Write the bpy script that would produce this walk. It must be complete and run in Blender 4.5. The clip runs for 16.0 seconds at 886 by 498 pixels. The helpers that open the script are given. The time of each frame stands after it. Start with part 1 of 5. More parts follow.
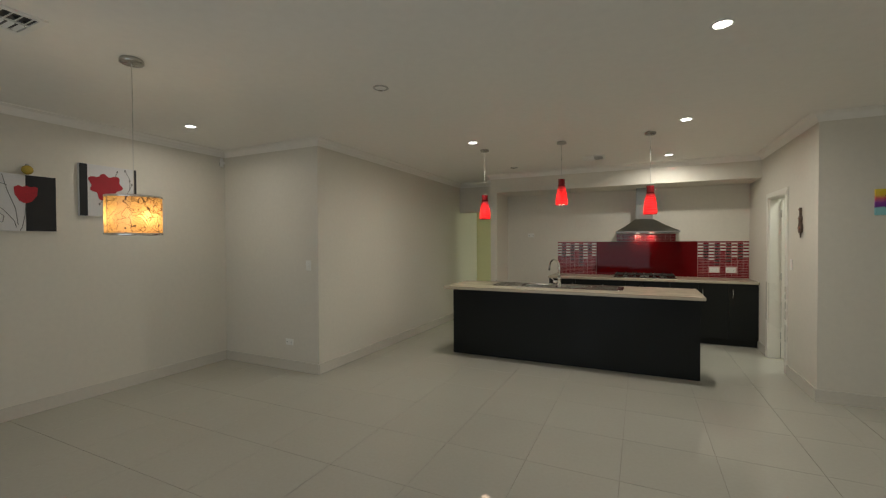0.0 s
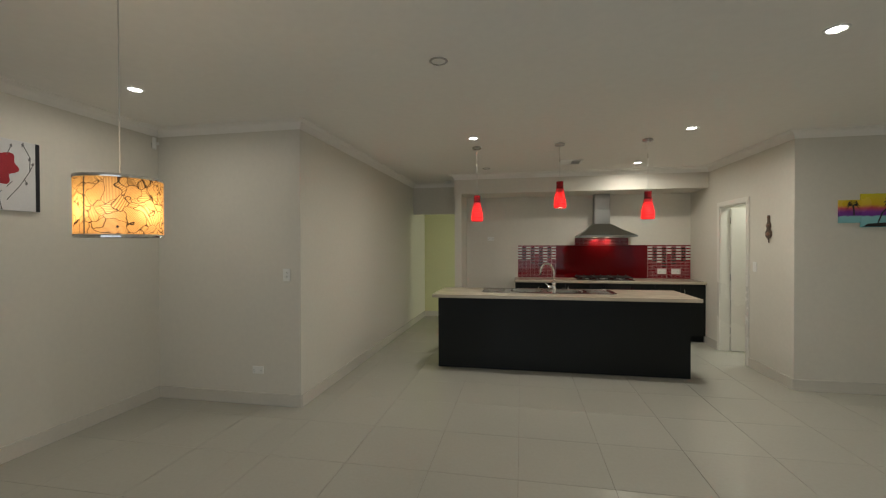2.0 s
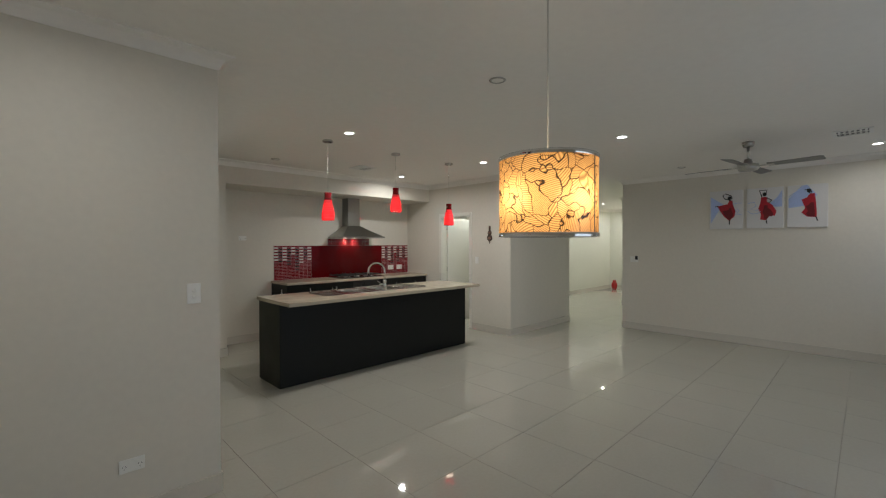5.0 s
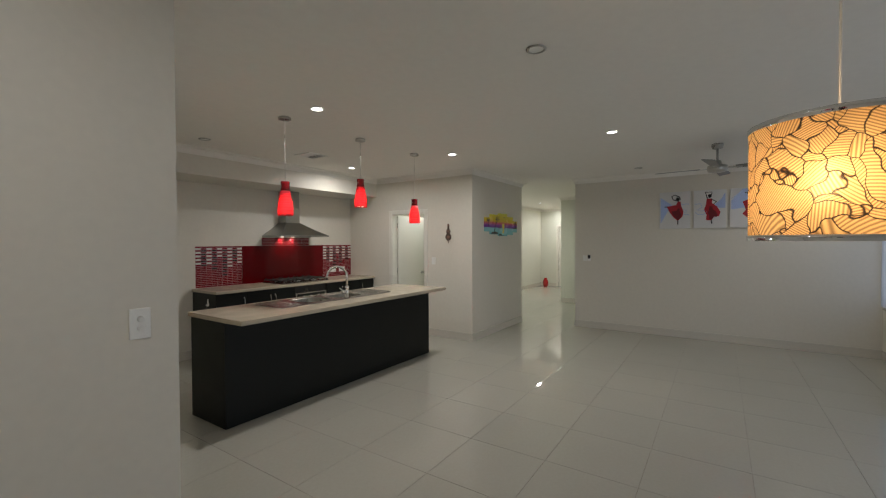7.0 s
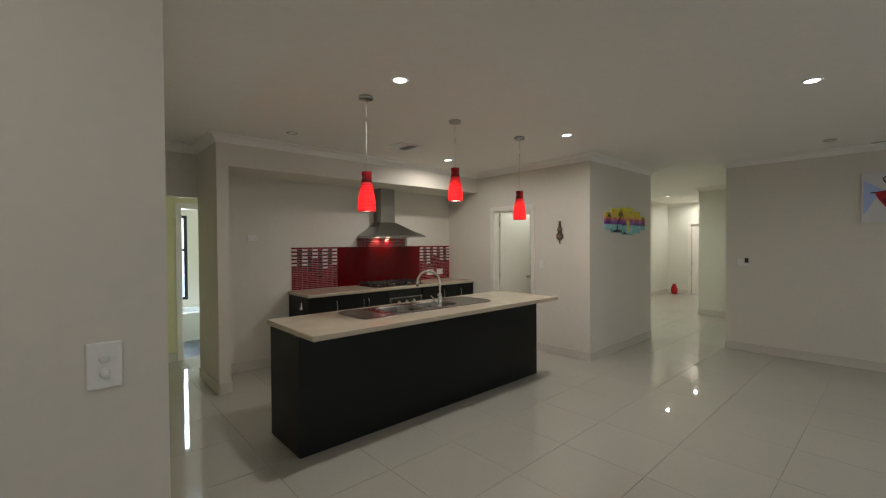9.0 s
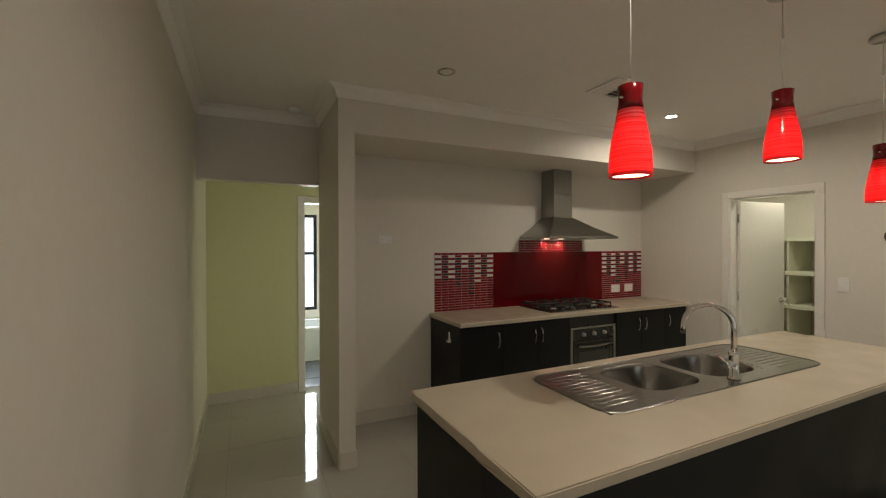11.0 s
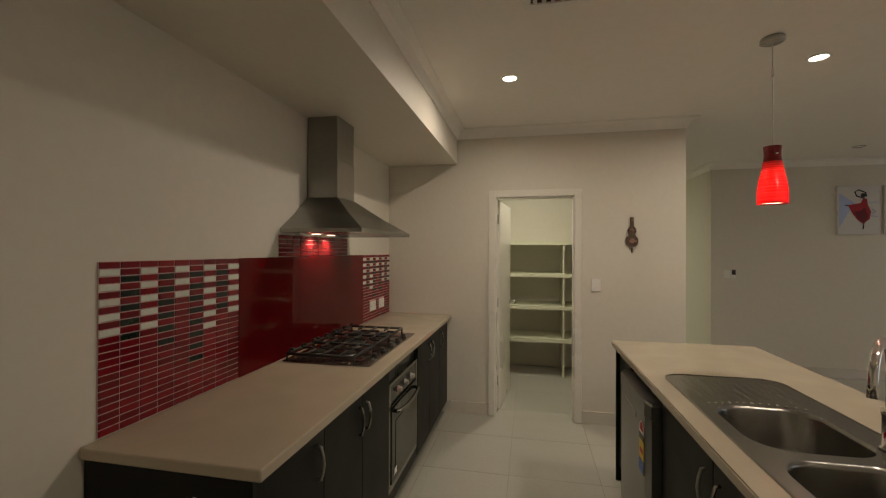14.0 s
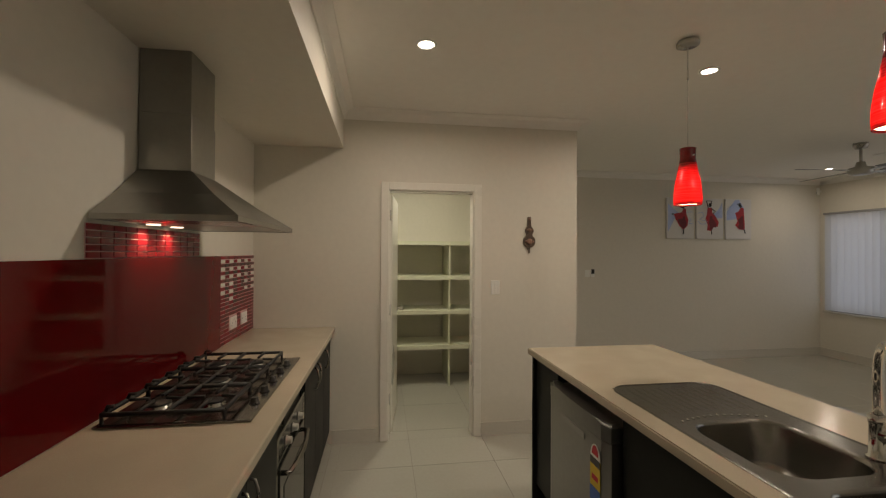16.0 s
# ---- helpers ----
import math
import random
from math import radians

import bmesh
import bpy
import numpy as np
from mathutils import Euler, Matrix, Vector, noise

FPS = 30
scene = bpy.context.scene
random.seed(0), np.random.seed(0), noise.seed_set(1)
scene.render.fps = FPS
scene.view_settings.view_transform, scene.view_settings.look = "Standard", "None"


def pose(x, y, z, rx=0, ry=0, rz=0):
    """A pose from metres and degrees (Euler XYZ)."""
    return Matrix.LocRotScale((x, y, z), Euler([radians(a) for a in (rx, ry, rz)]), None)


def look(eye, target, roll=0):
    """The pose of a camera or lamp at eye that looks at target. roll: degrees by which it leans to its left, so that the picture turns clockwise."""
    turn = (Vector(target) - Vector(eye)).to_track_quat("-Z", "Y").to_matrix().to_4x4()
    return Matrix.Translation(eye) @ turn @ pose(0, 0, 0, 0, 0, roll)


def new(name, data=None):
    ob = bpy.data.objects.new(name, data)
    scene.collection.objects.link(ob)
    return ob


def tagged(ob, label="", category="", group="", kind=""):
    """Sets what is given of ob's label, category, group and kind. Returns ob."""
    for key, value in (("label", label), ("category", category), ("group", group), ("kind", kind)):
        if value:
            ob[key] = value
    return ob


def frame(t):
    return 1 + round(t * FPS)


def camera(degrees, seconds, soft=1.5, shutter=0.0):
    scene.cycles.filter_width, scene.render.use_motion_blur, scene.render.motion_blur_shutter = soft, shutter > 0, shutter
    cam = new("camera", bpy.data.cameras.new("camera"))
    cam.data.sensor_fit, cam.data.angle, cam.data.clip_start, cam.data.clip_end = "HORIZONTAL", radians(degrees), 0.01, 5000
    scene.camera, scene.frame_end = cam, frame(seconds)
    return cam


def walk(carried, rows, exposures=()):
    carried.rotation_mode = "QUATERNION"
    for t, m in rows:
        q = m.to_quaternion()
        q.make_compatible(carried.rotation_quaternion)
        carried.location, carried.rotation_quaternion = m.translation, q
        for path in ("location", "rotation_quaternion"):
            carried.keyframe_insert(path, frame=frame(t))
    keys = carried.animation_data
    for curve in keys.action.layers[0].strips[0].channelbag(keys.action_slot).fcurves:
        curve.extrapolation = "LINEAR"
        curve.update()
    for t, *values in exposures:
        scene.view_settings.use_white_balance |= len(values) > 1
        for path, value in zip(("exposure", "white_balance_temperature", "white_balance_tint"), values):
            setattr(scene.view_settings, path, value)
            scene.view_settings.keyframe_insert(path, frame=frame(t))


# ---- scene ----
cam = camera(93.7, 16.0, soft=1.2)
PATH = [
    (0, (0.387, 0.254, 1.496), (-0.469, 2.061, 1.466), -0.25),
    (0.5, (0.245, 0.269, 1.498), (-0.548, 2.105, 1.474), -0.30),
    (1, (0.065, 0.282, 1.493), (-0.673, 2.141, 1.476), -0.20),
    (1.5, (-0.329, 0.305, 1.504), (-0.939, 2.209, 1.487), -0.25),
    (2, (-0.889, 0.346, 1.518), (-1.259, 2.311, 1.498), -0.20),
    (2.5, (-1.384, 0.388, 1.511), (-1.521, 2.383, 1.492), -0.23),
    (3, (-1.858, 0.399, 1.532), (-1.676, 2.391, 1.509), -0.20),
    (3.5, (-2.318, 0.466, 1.536), (-1.802, 2.398, 1.512), -0.10),
    (4, (-2.865, 0.558, 1.547), (-1.971, 2.347, 1.520), -0.03),
    (4.5, (-3.381, 0.732, 1.546), (-2.224, 2.362, 1.524), -0.03),
    (5, (-3.722, 1.109, 1.532), (-2.322, 2.538, 1.507), -0.10),
    (5.2, (-3.81, 1.245, 1.537), (-2.345, 2.606, 1.511), -0.1),
    (6.2, (-3.86, 1.72, 1.545), (-2.26, 2.92, 1.515), -0.15),
    (7.3, (-3.68, 2.12, 1.557), (-2.01, 3.217, 1.522), -0.2),
    (7.5, (-3.644, 2.170, 1.558), (-1.975, 3.271, 1.523), -0.20),
    (8, (-3.507, 2.260, 1.556), (-1.895, 3.443, 1.519), -0.20),
    (8.5, (-3.377, 2.335, 1.555), (-1.841, 3.617, 1.517), -0.23),
    (9, (-3.121, 2.525, 1.550), (-1.781, 4.008, 1.521), -0.38),
    (9.5, (-2.853, 2.931, 1.540), (-1.771, 4.613, 1.514), -0.38),
    (10.3, (-2.6, 3.66, 1.552), (-1.85, 5.52, 1.535), -0.25),
    (11.1, (-2.58, 4.4, 1.565), (-1.68, 6.19, 1.552), -0.1),
    (11.8, (-2.557, 5.06, 1.582), (-1.319, 6.631, 1.572), 0.0),
    (12, (-2.524, 5.234, 1.586), (-1.160, 6.697, 1.591), -0.08),
    (12.5, (-2.389, 5.660, 1.567), (-0.758, 6.818, 1.576), -0.08),
    (13, (-2.257, 6.199, 1.555), (-0.409, 6.962, 1.562), 0.17),
    (13.5, (-2.138, 6.387, 1.550), (-0.218, 6.951, 1.558), 0.20),
    (14, (-2.022, 6.555, 1.543), (-0.064, 6.959, 1.550), 0.20),
    (14.5, (-1.932, 6.661, 1.542), (0.051, 6.925, 1.553), 0.23),
    (15, (-1.808, 6.768, 1.542), (0.189, 6.862, 1.553), 0.32),
    (15.5, (-1.669, 6.859, 1.542), (0.328, 6.766, 1.554), 0.32),
    (16, (-1.527, 6.912, 1.534), (0.452, 6.622, 1.550), 0.35),
]
EXPOSURE = [(0, 0.23, 6450, 10), (3, 0.25, 6350, 10), (5, 0.25, 5950, 12), (7.5, 0.22, 6050, 14), (9.0, 0.13, 6200, 14), (12, -0.08, 7300, 16), (14, -0.15, 7450, 17), (16, -0.15, 7450, 17)]
walk(cam, [(t, look(eye, target, roll)) for t, eye, target, roll in PATH], EXPOSURE)

# ---- world and lamps ----
world = bpy.data.worlds.new("sky")
scene.world = world
world.use_nodes = True
wn = world.node_tree
sky = wn.nodes.new("ShaderNodeTexSky")
sky.sky_type, sky.sun_disc = "NISHITA", False
sky.sun_elevation, sky.sun_rotation = radians(45), radians(31)
wn.links.new(sky.outputs["Color"], wn.nodes["Background"].inputs["Color"])
wn.nodes["Background"].inputs["Strength"].default_value = 0.08
sun = new("sun", bpy.data.lights.new("sun", "SUN"))
sun.data.energy, sun.data.angle, sun.data.color = 0.8, radians(12), (1, 0.96, 0.9)
sun.matrix_world = look((6, 10, 12), (0, 0, 0))


def area_lamp(name, eye, target, w, h, watts, color):
    lamp = new(name, bpy.data.lights.new(name, "AREA"))
    lamp.data.shape, lamp.data.size, lamp.data.size_y = "RECTANGLE", w, h
    lamp.data.energy, lamp.data.color = watts, color
    lamp.matrix_world = look(eye, target)
    return lamp


def disc_lamp(name, x, y, z, r, watts, color, spread=170):
    lamp = new(name, bpy.data.lights.new(name, "AREA"))
    lamp.data.shape, lamp.data.size = "DISK", 2 * r
    lamp.data.energy, lamp.data.color, lamp.data.spread = watts, color, radians(spread)
    lamp.matrix_world = pose(x, y, z)
    return lamp


def bulb_lamp(name, x, y, z, r, watts, color):
    lamp = new(name, bpy.data.lights.new(name, "POINT"))
    lamp.data.energy, lamp.data.color, lamp.data.shadow_soft_size = watts, color, r
    lamp.location = (x, y, z)
    return lamp


CEIL = 2.68
DAY = (0.86, 0.93, 1.0)
LED = (1.0, 0.95, 0.84)
WARM = (1.0, 0.72, 0.42)
area_lamp("daylight_glass_door", (-0.9, -0.93, 1.1), (-0.9, 4, 1.1), 3.2, 2.0, 15, DAY)
area_lamp("daylight_window", (3.0, 0.165, 1.4), (3.0, 4, 1.4), 1.6, 1.4, 4.2, (0.72, 0.83, 1.0))
area_lamp("daylight_bathroom", (-1.87, 10.98, 1.35), (-1.5, 5, 1.2), 0.6, 1.4, 40, (0.78, 0.92, 1.0))
# added yellowish fill from out of view, brightens the passage wall
area_lamp("passage_fill", (0.9, 8.63, 1.3), (-4, 8.63, 1.3), 0.6, 1.6, 9, (0.98, 1.0, 0.72))
LIT = [(-1.40, 4.86), (0.79, 4.90), (0.74, 6.68), (0.79, 2.96), (-3.70, 2.96), (3.2, 1.03), (8.0, 6.45), (9.9, 6.4)]
for lx, ly in LIT:
    disc_lamp("downlight_lamp", lx, ly, CEIL - 0.012, 0.04, 10.0 if ly > 4 else (3.8 if abs(lx) > 2 else 5.6), LED)
disc_lamp("pantry_lamp", 2.5, 6.6, CEIL - 0.05, 0.07, 12.5, (0.96, 1.0, 0.88))
# fill light with no fitting, added to brighten the hall walls
disc_lamp("hall_fill", 5.3, 6.3, CEIL - 0.012, 0.04, 15, (0.98, 1.0, 0.84))
PENDANTS = [(-1.405, 5.295, 1.795), (-0.45, 5.305, 1.935), (0.49, 5.288, 1.795)]
for px, py, pz in PENDANTS:
    bulb_lamp("pendant_bulb_lamp", px, py, pz + 0.085, 0.02, 1.2, (1, 0.64, 0.46))
DRUM_BULBS = ((-0.02, -0.108), (-0.103, 0.03), (0.105, 0.01))
DRUM = (-2.556, 1.822)
for ox, oy in DRUM_BULBS:
    bulb_lamp("drum_bulb_lamp", DRUM[0] + ox, DRUM[1] + oy, 1.65, 0.02, 0.33, (1.0, 0.76, 0.48))
for hx in (0.36, 0.56):
    disc_lamp("hood_lamp", hx, 7.855, 1.627, 0.02, 0.5, (1.0, 0.75, 0.5), 140)


# ---- materials ----
def mat(name, color, rough=0.5, metal=0.0, vary=0.06, scale=6.0, bump=0.0, bscale=80.0, rvar=0.05, coat=0.0, spec=0.5, random_piece=0.0):
    m = bpy.data.materials.new(name)
    m.use_nodes = True
    t = m.node_tree
    n, k = t.nodes, t.links
    b = n["Principled BSDF"]
    b.inputs["Metallic"].default_value = metal
    b.inputs["Coat Weight"].default_value = coat
    b.inputs["Specular IOR Level"].default_value = spec
    geo = n.new("ShaderNodeNewGeometry")
    big = n.new("ShaderNodeTexNoise")
    big.inputs["Scale"].default_value, big.inputs["Detail"].default_value = scale * 0.25, 4
    fine = n.new("ShaderNodeTexNoise")
    fine.inputs["Scale"].default_value, fine.inputs["Detail"].default_value = scale * 8, 3
    k.new(geo.outputs["Position"], big.inputs["Vector"])
    k.new(geo.outputs["Position"], fine.inputs["Vector"])
    add = n.new("ShaderNodeMath")
    add.operation = "ADD"
    k.new(big.outputs["Fac"], add.inputs[0])
    k.new(fine.outputs["Fac"], add.inputs[1])
    mr = n.new("ShaderNodeMapRange")
    mr.inputs["From Min"].default_value, mr.inputs["From Max"].default_value = 0.7, 1.3
    mr.inputs["To Min"].default_value, mr.inputs["To Max"].default_value = 1 - vary, 1 + vary
    k.new(add.outputs[0], mr.inputs["Value"])
    value = mr.outputs["Result"]
    if random_piece:
        info = n.new("ShaderNodeObjectInfo")
        r2 = n.new("ShaderNodeMapRange")
        r2.inputs["To Min"].default_value, r2.inputs["To Max"].default_value = 1 - random_piece, 1 + random_piece
        k.new(info.outputs["Random"], r2.inputs["Value"])
        mul = n.new("ShaderNodeMath")
        mul.operation = "MULTIPLY"
        k.new(value, mul.inputs[0])
        k.new(r2.outputs["Result"], mul.inputs[1])
        value = mul.outputs[0]
    hsv = n.new("ShaderNodeHueSaturation")
    hsv.inputs["Color"].default_value = (*color, 1)
    k.new(value, hsv.inputs["Value"])
    k.new(hsv.outputs["Color"], b.inputs["Base Color"])
    rr = n.new("ShaderNodeMapRange")
    rr.inputs["From Min"].default_value, rr.inputs["From Max"].default_value = 0.3, 0.7
    rr.inputs["To Min"].default_value, rr.inputs["To Max"].default_value = max(0.02, rough - rvar), min(1, rough + rvar)
    k.new(big.outputs["Fac"], rr.inputs["Value"])
    k.new(rr.outputs["Result"], b.inputs["Roughness"])
    if bump:
        bt = n.new("ShaderNodeTexNoise")
        bt.inputs["Scale"].default_value, bt.inputs["Detail"].default_value = bscale, 4
        k.new(geo.outputs["Position"], bt.inputs["Vector"])
        bn = n.new("ShaderNodeBump")
        bn.inputs["Strength"].default_value, bn.inputs["Distance"].default_value = bump, 0.002
        k.new(bt.outputs["Fac"], bn.inputs["Height"])
        k.new(bn.outputs["Normal"], b.inputs["Normal"])
    return m


def glow(name, color, strength):
    m = bpy.data.materials.new(name)
    m.use_nodes = True
    b = m.node_tree.nodes["Principled BSDF"]
    b.inputs["Base Color"].default_value = (*color, 1)
    b.inputs["Emission Color"].default_value = (*color, 1)
    b.inputs["Emission Strength"].default_value = strength
    return m


def brushed(name, color, rough, axis):
    """Brushed steel: fine streaks along one axis."""
    m = mat(name, color, rough, 1.0, 0.05, 4)
    n, k = m.node_tree.nodes, m.node_tree.links
    geo = n.new("ShaderNodeNewGeometry")
    mp = n.new("ShaderNodeMapping")
    s = [260.0, 260.0, 260.0]
    s[axis] = 6.0
    mp.inputs["Scale"].default_value = s
    t = n.new("ShaderNodeTexNoise")
    t.inputs["Scale"].default_value = 1.0
    bn = n.new("ShaderNodeBump")
    bn.inputs["Strength"].default_value, bn.inputs["Distance"].default_value = 0.25, 0.0006
    k.new(geo.outputs["Position"], mp.inputs["Vector"])
    k.new(mp.outputs["Vector"], t.inputs["Vector"])
    k.new(t.outputs["Fac"], bn.inputs["Height"])
    k.new(bn.outputs["Normal"], n["Principled BSDF"].inputs["Normal"])
    return m


def lit_shade(name, color, dark, ribs):
    """Translucent lamp glass with thin rings or leaf veins."""
    m = bpy.data.materials.new(name)
    m.use_nodes = True
    n, k = m.node_tree.nodes, m.node_tree.links
    n.remove(n["Principled BSDF"])
    out = n["Material Output"]
    tc = n.new("ShaderNodeTexCoord")
    ramp = n.new("ShaderNodeValToRGB")
    if ribs:
        tex = n.new("ShaderNodeTexNoise")
        mp = n.new("ShaderNodeMapping")
        mp.inputs["Scale"].default_value = (2, 2, 150)
        k.new(tc.outputs["Object"], mp.inputs["Vector"])
        k.new(mp.outputs["Vector"], tex.inputs["Vector"])
        tex.inputs["Scale"].default_value = 1.0
        k.new(tex.outputs["Fac"], ramp.inputs["Fac"])
        ramp.color_ramp.elements[0].position, ramp.color_ramp.elements[1].position = 0.35, 0.7
        ramp.color_ramp.elements[0].color, ramp.color_ramp.elements[1].color = (*dark, 1), (*color, 1)
    else:
        warp = n.new("ShaderNodeTexNoise")
        warp.inputs["Scale"].default_value = 9.0
        mixv = n.new("ShaderNodeMix")
        mixv.data_type = "RGBA"
        mixv.inputs["Factor"].default_value = 0.16
        k.new(tc.outputs["Object"], warp.inputs["Vector"])
        k.new(tc.outputs["Object"], mixv.inputs["A"])
        k.new(warp.outputs["Color"], mixv.inputs["B"])
        vor = n.new("ShaderNodeTexVoronoi")
        vor.feature = "DISTANCE_TO_EDGE"
        vor.inputs["Scale"].default_value = 23.0
        k.new(mixv.outputs["Result"], vor.inputs["Vector"])
        cells = n.new("ShaderNodeTexVoronoi")
        cells.inputs["Scale"].default_value = 23.0
        k.new(mixv.outputs["Result"], cells.inputs["Vector"])
        away = n.new("ShaderNodeVectorMath")
        away.operation, away.inputs[1].default_value = "SUBTRACT", (0.5, 0.5, 0.5)
        k.new(cells.outputs["Color"], away.inputs[0])
        unit = n.new("ShaderNodeVectorMath")
        unit.operation = "NORMALIZE"
        k.new(away.outputs[0], unit.inputs[0])
        along = n.new("ShaderNodeVectorMath")
        along.operation = "DOT_PRODUCT"
        k.new(unit.outputs[0], along.inputs[0])
        k.new(tc.outputs["Object"], along.inputs[1])
        wave = n.new("ShaderNodeMath")
        wave.operation = "MULTIPLY"
        wave.inputs[1].default_value = 1500.0
        k.new(along.outputs["Value"], wave.inputs[0])
        sine = n.new("ShaderNodeMath")
        sine.operation = "SINE"
        k.new(wave.outputs[0], sine.inputs[0])
        sc = n.new("ShaderNodeMath")
        sc.operation = "MULTIPLY_ADD"
        sc.inputs[1].default_value, sc.inputs[2].default_value = 0.3, 0.6
        k.new(sine.outputs[0], sc.inputs[0])
        vein = n.new("ShaderNodeMapRange")
        vein.inputs["From Min"].default_value, vein.inputs["From Max"].default_value = 0.01, 0.042
        k.new(vor.outputs["Distance"], vein.inputs["Value"])
        mul = n.new("ShaderNodeMath")
        mul.operation = "MULTIPLY"
        k.new(vein.outputs["Result"], mul.inputs[0])
        k.new(sc.outputs[0], mul.inputs[1])
        k.new(mul.outputs[0], ramp.inputs["Fac"])
        ramp.color_ramp.elements[0].color, ramp.color_ramp.elements[1].color = (*dark, 1), (*color, 1)
        ramp.color_ramp.elements[1].position = 0.85
    tr = n.new("ShaderNodeBsdfTranslucent")
    df = n.new("ShaderNodeBsdfDiffuse")
    gl = n.new("ShaderNodeBsdfGlossy")
    gl.inputs["Roughness"].default_value = 0.12
    k.new(ramp.outputs["Color"], tr.inputs["Color"])
    k.new(ramp.outputs["Color"], df.inputs["Color"])
    m1 = n.new("ShaderNodeMixShader")
    m1.inputs[0].default_value = 0.25
    k.new(tr.outputs[0], m1.inputs[1])
    k.new(df.outputs[0], m1.inputs[2])
    m2 = n.new("ShaderNodeMixShader")
    m2.inputs[0].default_value = 0.05
    k.new(m1.outputs[0], m2.inputs[1])
    k.new(gl.outputs[0], m2.inputs[2])
    tp = n.new("ShaderNodeBsdfTransparent")
    tp.inputs["Color"].default_value = (1, 0.85, 0.6, 1)
    m3 = n.new("ShaderNodeMixShader")
    m3.inputs[0].default_value = 0.0 if ribs else 0.012
    k.new(m2.outputs[0], m3.inputs[1])
    k.new(tp.outputs[0], m3.inputs[2])
    k.new(m3.outputs[0], out.inputs["Surface"])
    return m


def glass(name, color=(1, 1, 1), rough=0.0):
    m = bpy.data.materials.new(name)
    m.use_nodes = True
    b = m.node_tree.nodes["Principled BSDF"]
    b.inputs["Base Color"].default_value = (*color, 1)
    b.inputs["Transmission Weight"].default_value = 1.0
    b.inputs["Roughness"].default_value = rough
    return m


PAINT = mat("cream_wall_paint", (0.74, 0.70, 0.61), 0.55, 0, 0.025, 3, 0.12, 220)
PAINT_YELLOW = mat("pale_yellow_wall_paint", (0.72, 0.71, 0.41), 0.55, 0, 0.025, 3, 0.12, 220)
PAINT_GREEN = mat("pale_green_wall_paint", (0.73, 0.73, 0.635), 0.55, 0, 0.025, 3, 0.12, 220)
CEILING = mat("white_ceiling_paint", (0.90, 0.87, 0.81), 0.75, 0, 0.02, 2, 0.1, 160)
TRIM = mat("gloss_white_trim", (0.82, 0.79, 0.71), 0.3, 0, 0.02, 5)
TILE = mat("polished_cream_porcelain", (0.46, 0.445, 0.385), 0.03, 0, 0.03, 5, 0.004, 9, 0.01, 0, 0.62, 0.012)
GROUT = mat("grey_grout", (0.34, 0.32, 0.28), 0.9, 0, 0.1, 20, 0.3, 300)
SKIRT = mat("skirting_tile", (0.68, 0.64, 0.56), 0.14, 0, 0.03, 5)
BATH_TILE = mat("blue_grey_floor_tile", (0.13, 0.15, 0.20), 0.25, 0, 0.08, 5, 0, 1, 0.05, 0, 0.5, 0.05)
LAMINATE = mat("black_woodgrain_laminate", (0.0055, 0.0068, 0.0056), 0.5, 0, 0.25, 12, 0.1, 120, 0.05, 0, 0.3)
WORKTOP = mat("cream_stone_worktop", (0.51, 0.44, 0.335), 0.2, 0, 0.04, 25, 0.02, 200)
STEEL = brushed("brushed_stainless_steel", (0.31, 0.30, 0.28), 0.24, 0)
STEEL_V = brushed("brushed_hood_steel", (0.33, 0.325, 0.30), 0.33, 2)
CHROME = mat("chrome", (0.75, 0.75, 0.74), 0.07, 1, 0.02, 5)
NICKEL = mat("satin_nickel", (0.50, 0.49, 0.46), 0.28, 1, 0.04, 9)
FAN_METAL = mat("dull_grey_fan_metal", (0.27, 0.27, 0.25), 0.42, 0.5, 0.06, 9)
IRON = mat("black_cast_iron", (0.018, 0.018, 0.018), 0.5, 0.3, 0.2, 30, 0.2, 200)
BLACK = mat("black_plastic", (0.012, 0.012, 0.012), 0.3, 0, 0.1, 20)
OVEN_GLASS = mat("dark_oven_glass", (0.02, 0.022, 0.018), 0.05, 0, 0.1, 5)
RED_GLASS = mat("red_back_painted_glass", (0.13, 0.002, 0.004), 0.05, 0, 0.03, 3, spec=0.22)
RED_TILE = mat("red_glass_tile", (0.21, 0.008, 0.015), 0.1, 0, 0.1, 20, 0.02, 60, 0.03, 0, 0.5, 0.22)
WHITE_TILE = mat("white_glass_tile", (0.74, 0.76, 0.68), 0.1, 0, 0.05, 20, 0.02, 60, 0.03, 0, 0.5, 0.06)
DARK_TILE = mat("black_glass_tile", (0.012, 0.022, 0.016), 0.08, 0, 0.1, 20, 0.02, 60, 0.03, 0, 0.5, 0.2)
PINK_GROUT = mat("pale_pink_grout", (0.62, 0.42, 0.41), 0.8, 0, 0.06, 30, 0.2, 300)
PLASTIC = mat("white_plastic", (0.86, 0.85, 0.80), 0.35, 0, 0.02, 10)
GREY_PLASTIC = mat("grey_plastic", (0.32, 0.32, 0.31), 0.4, 0, 0.04, 10)
DW_STEEL = brushed("dishwasher_steel", (0.33, 0.33, 0.32), 0.35, 0)
RED_SHADE = lit_shade("red_ribbed_lamp_glass", (0.90, 0.17, 0.19), (0.5, 0.02, 0.028), True)
DARK_RED = mat("dark_red_glass", (0.16, 0.004, 0.006), 0.12, 0, 0.1, 30)
AMBER_SHADE = lit_shade("amber_leaf_lamp_shade", (0.76, 0.44, 0.16), (0.03, 0.014, 0.006), False)
BULB = glow("lit_bulb", (1.0, 0.8, 0.52), 20.0)
LED_FACE = glow("lit_downlight", (1.0, 0.97, 0.9), 14.0)
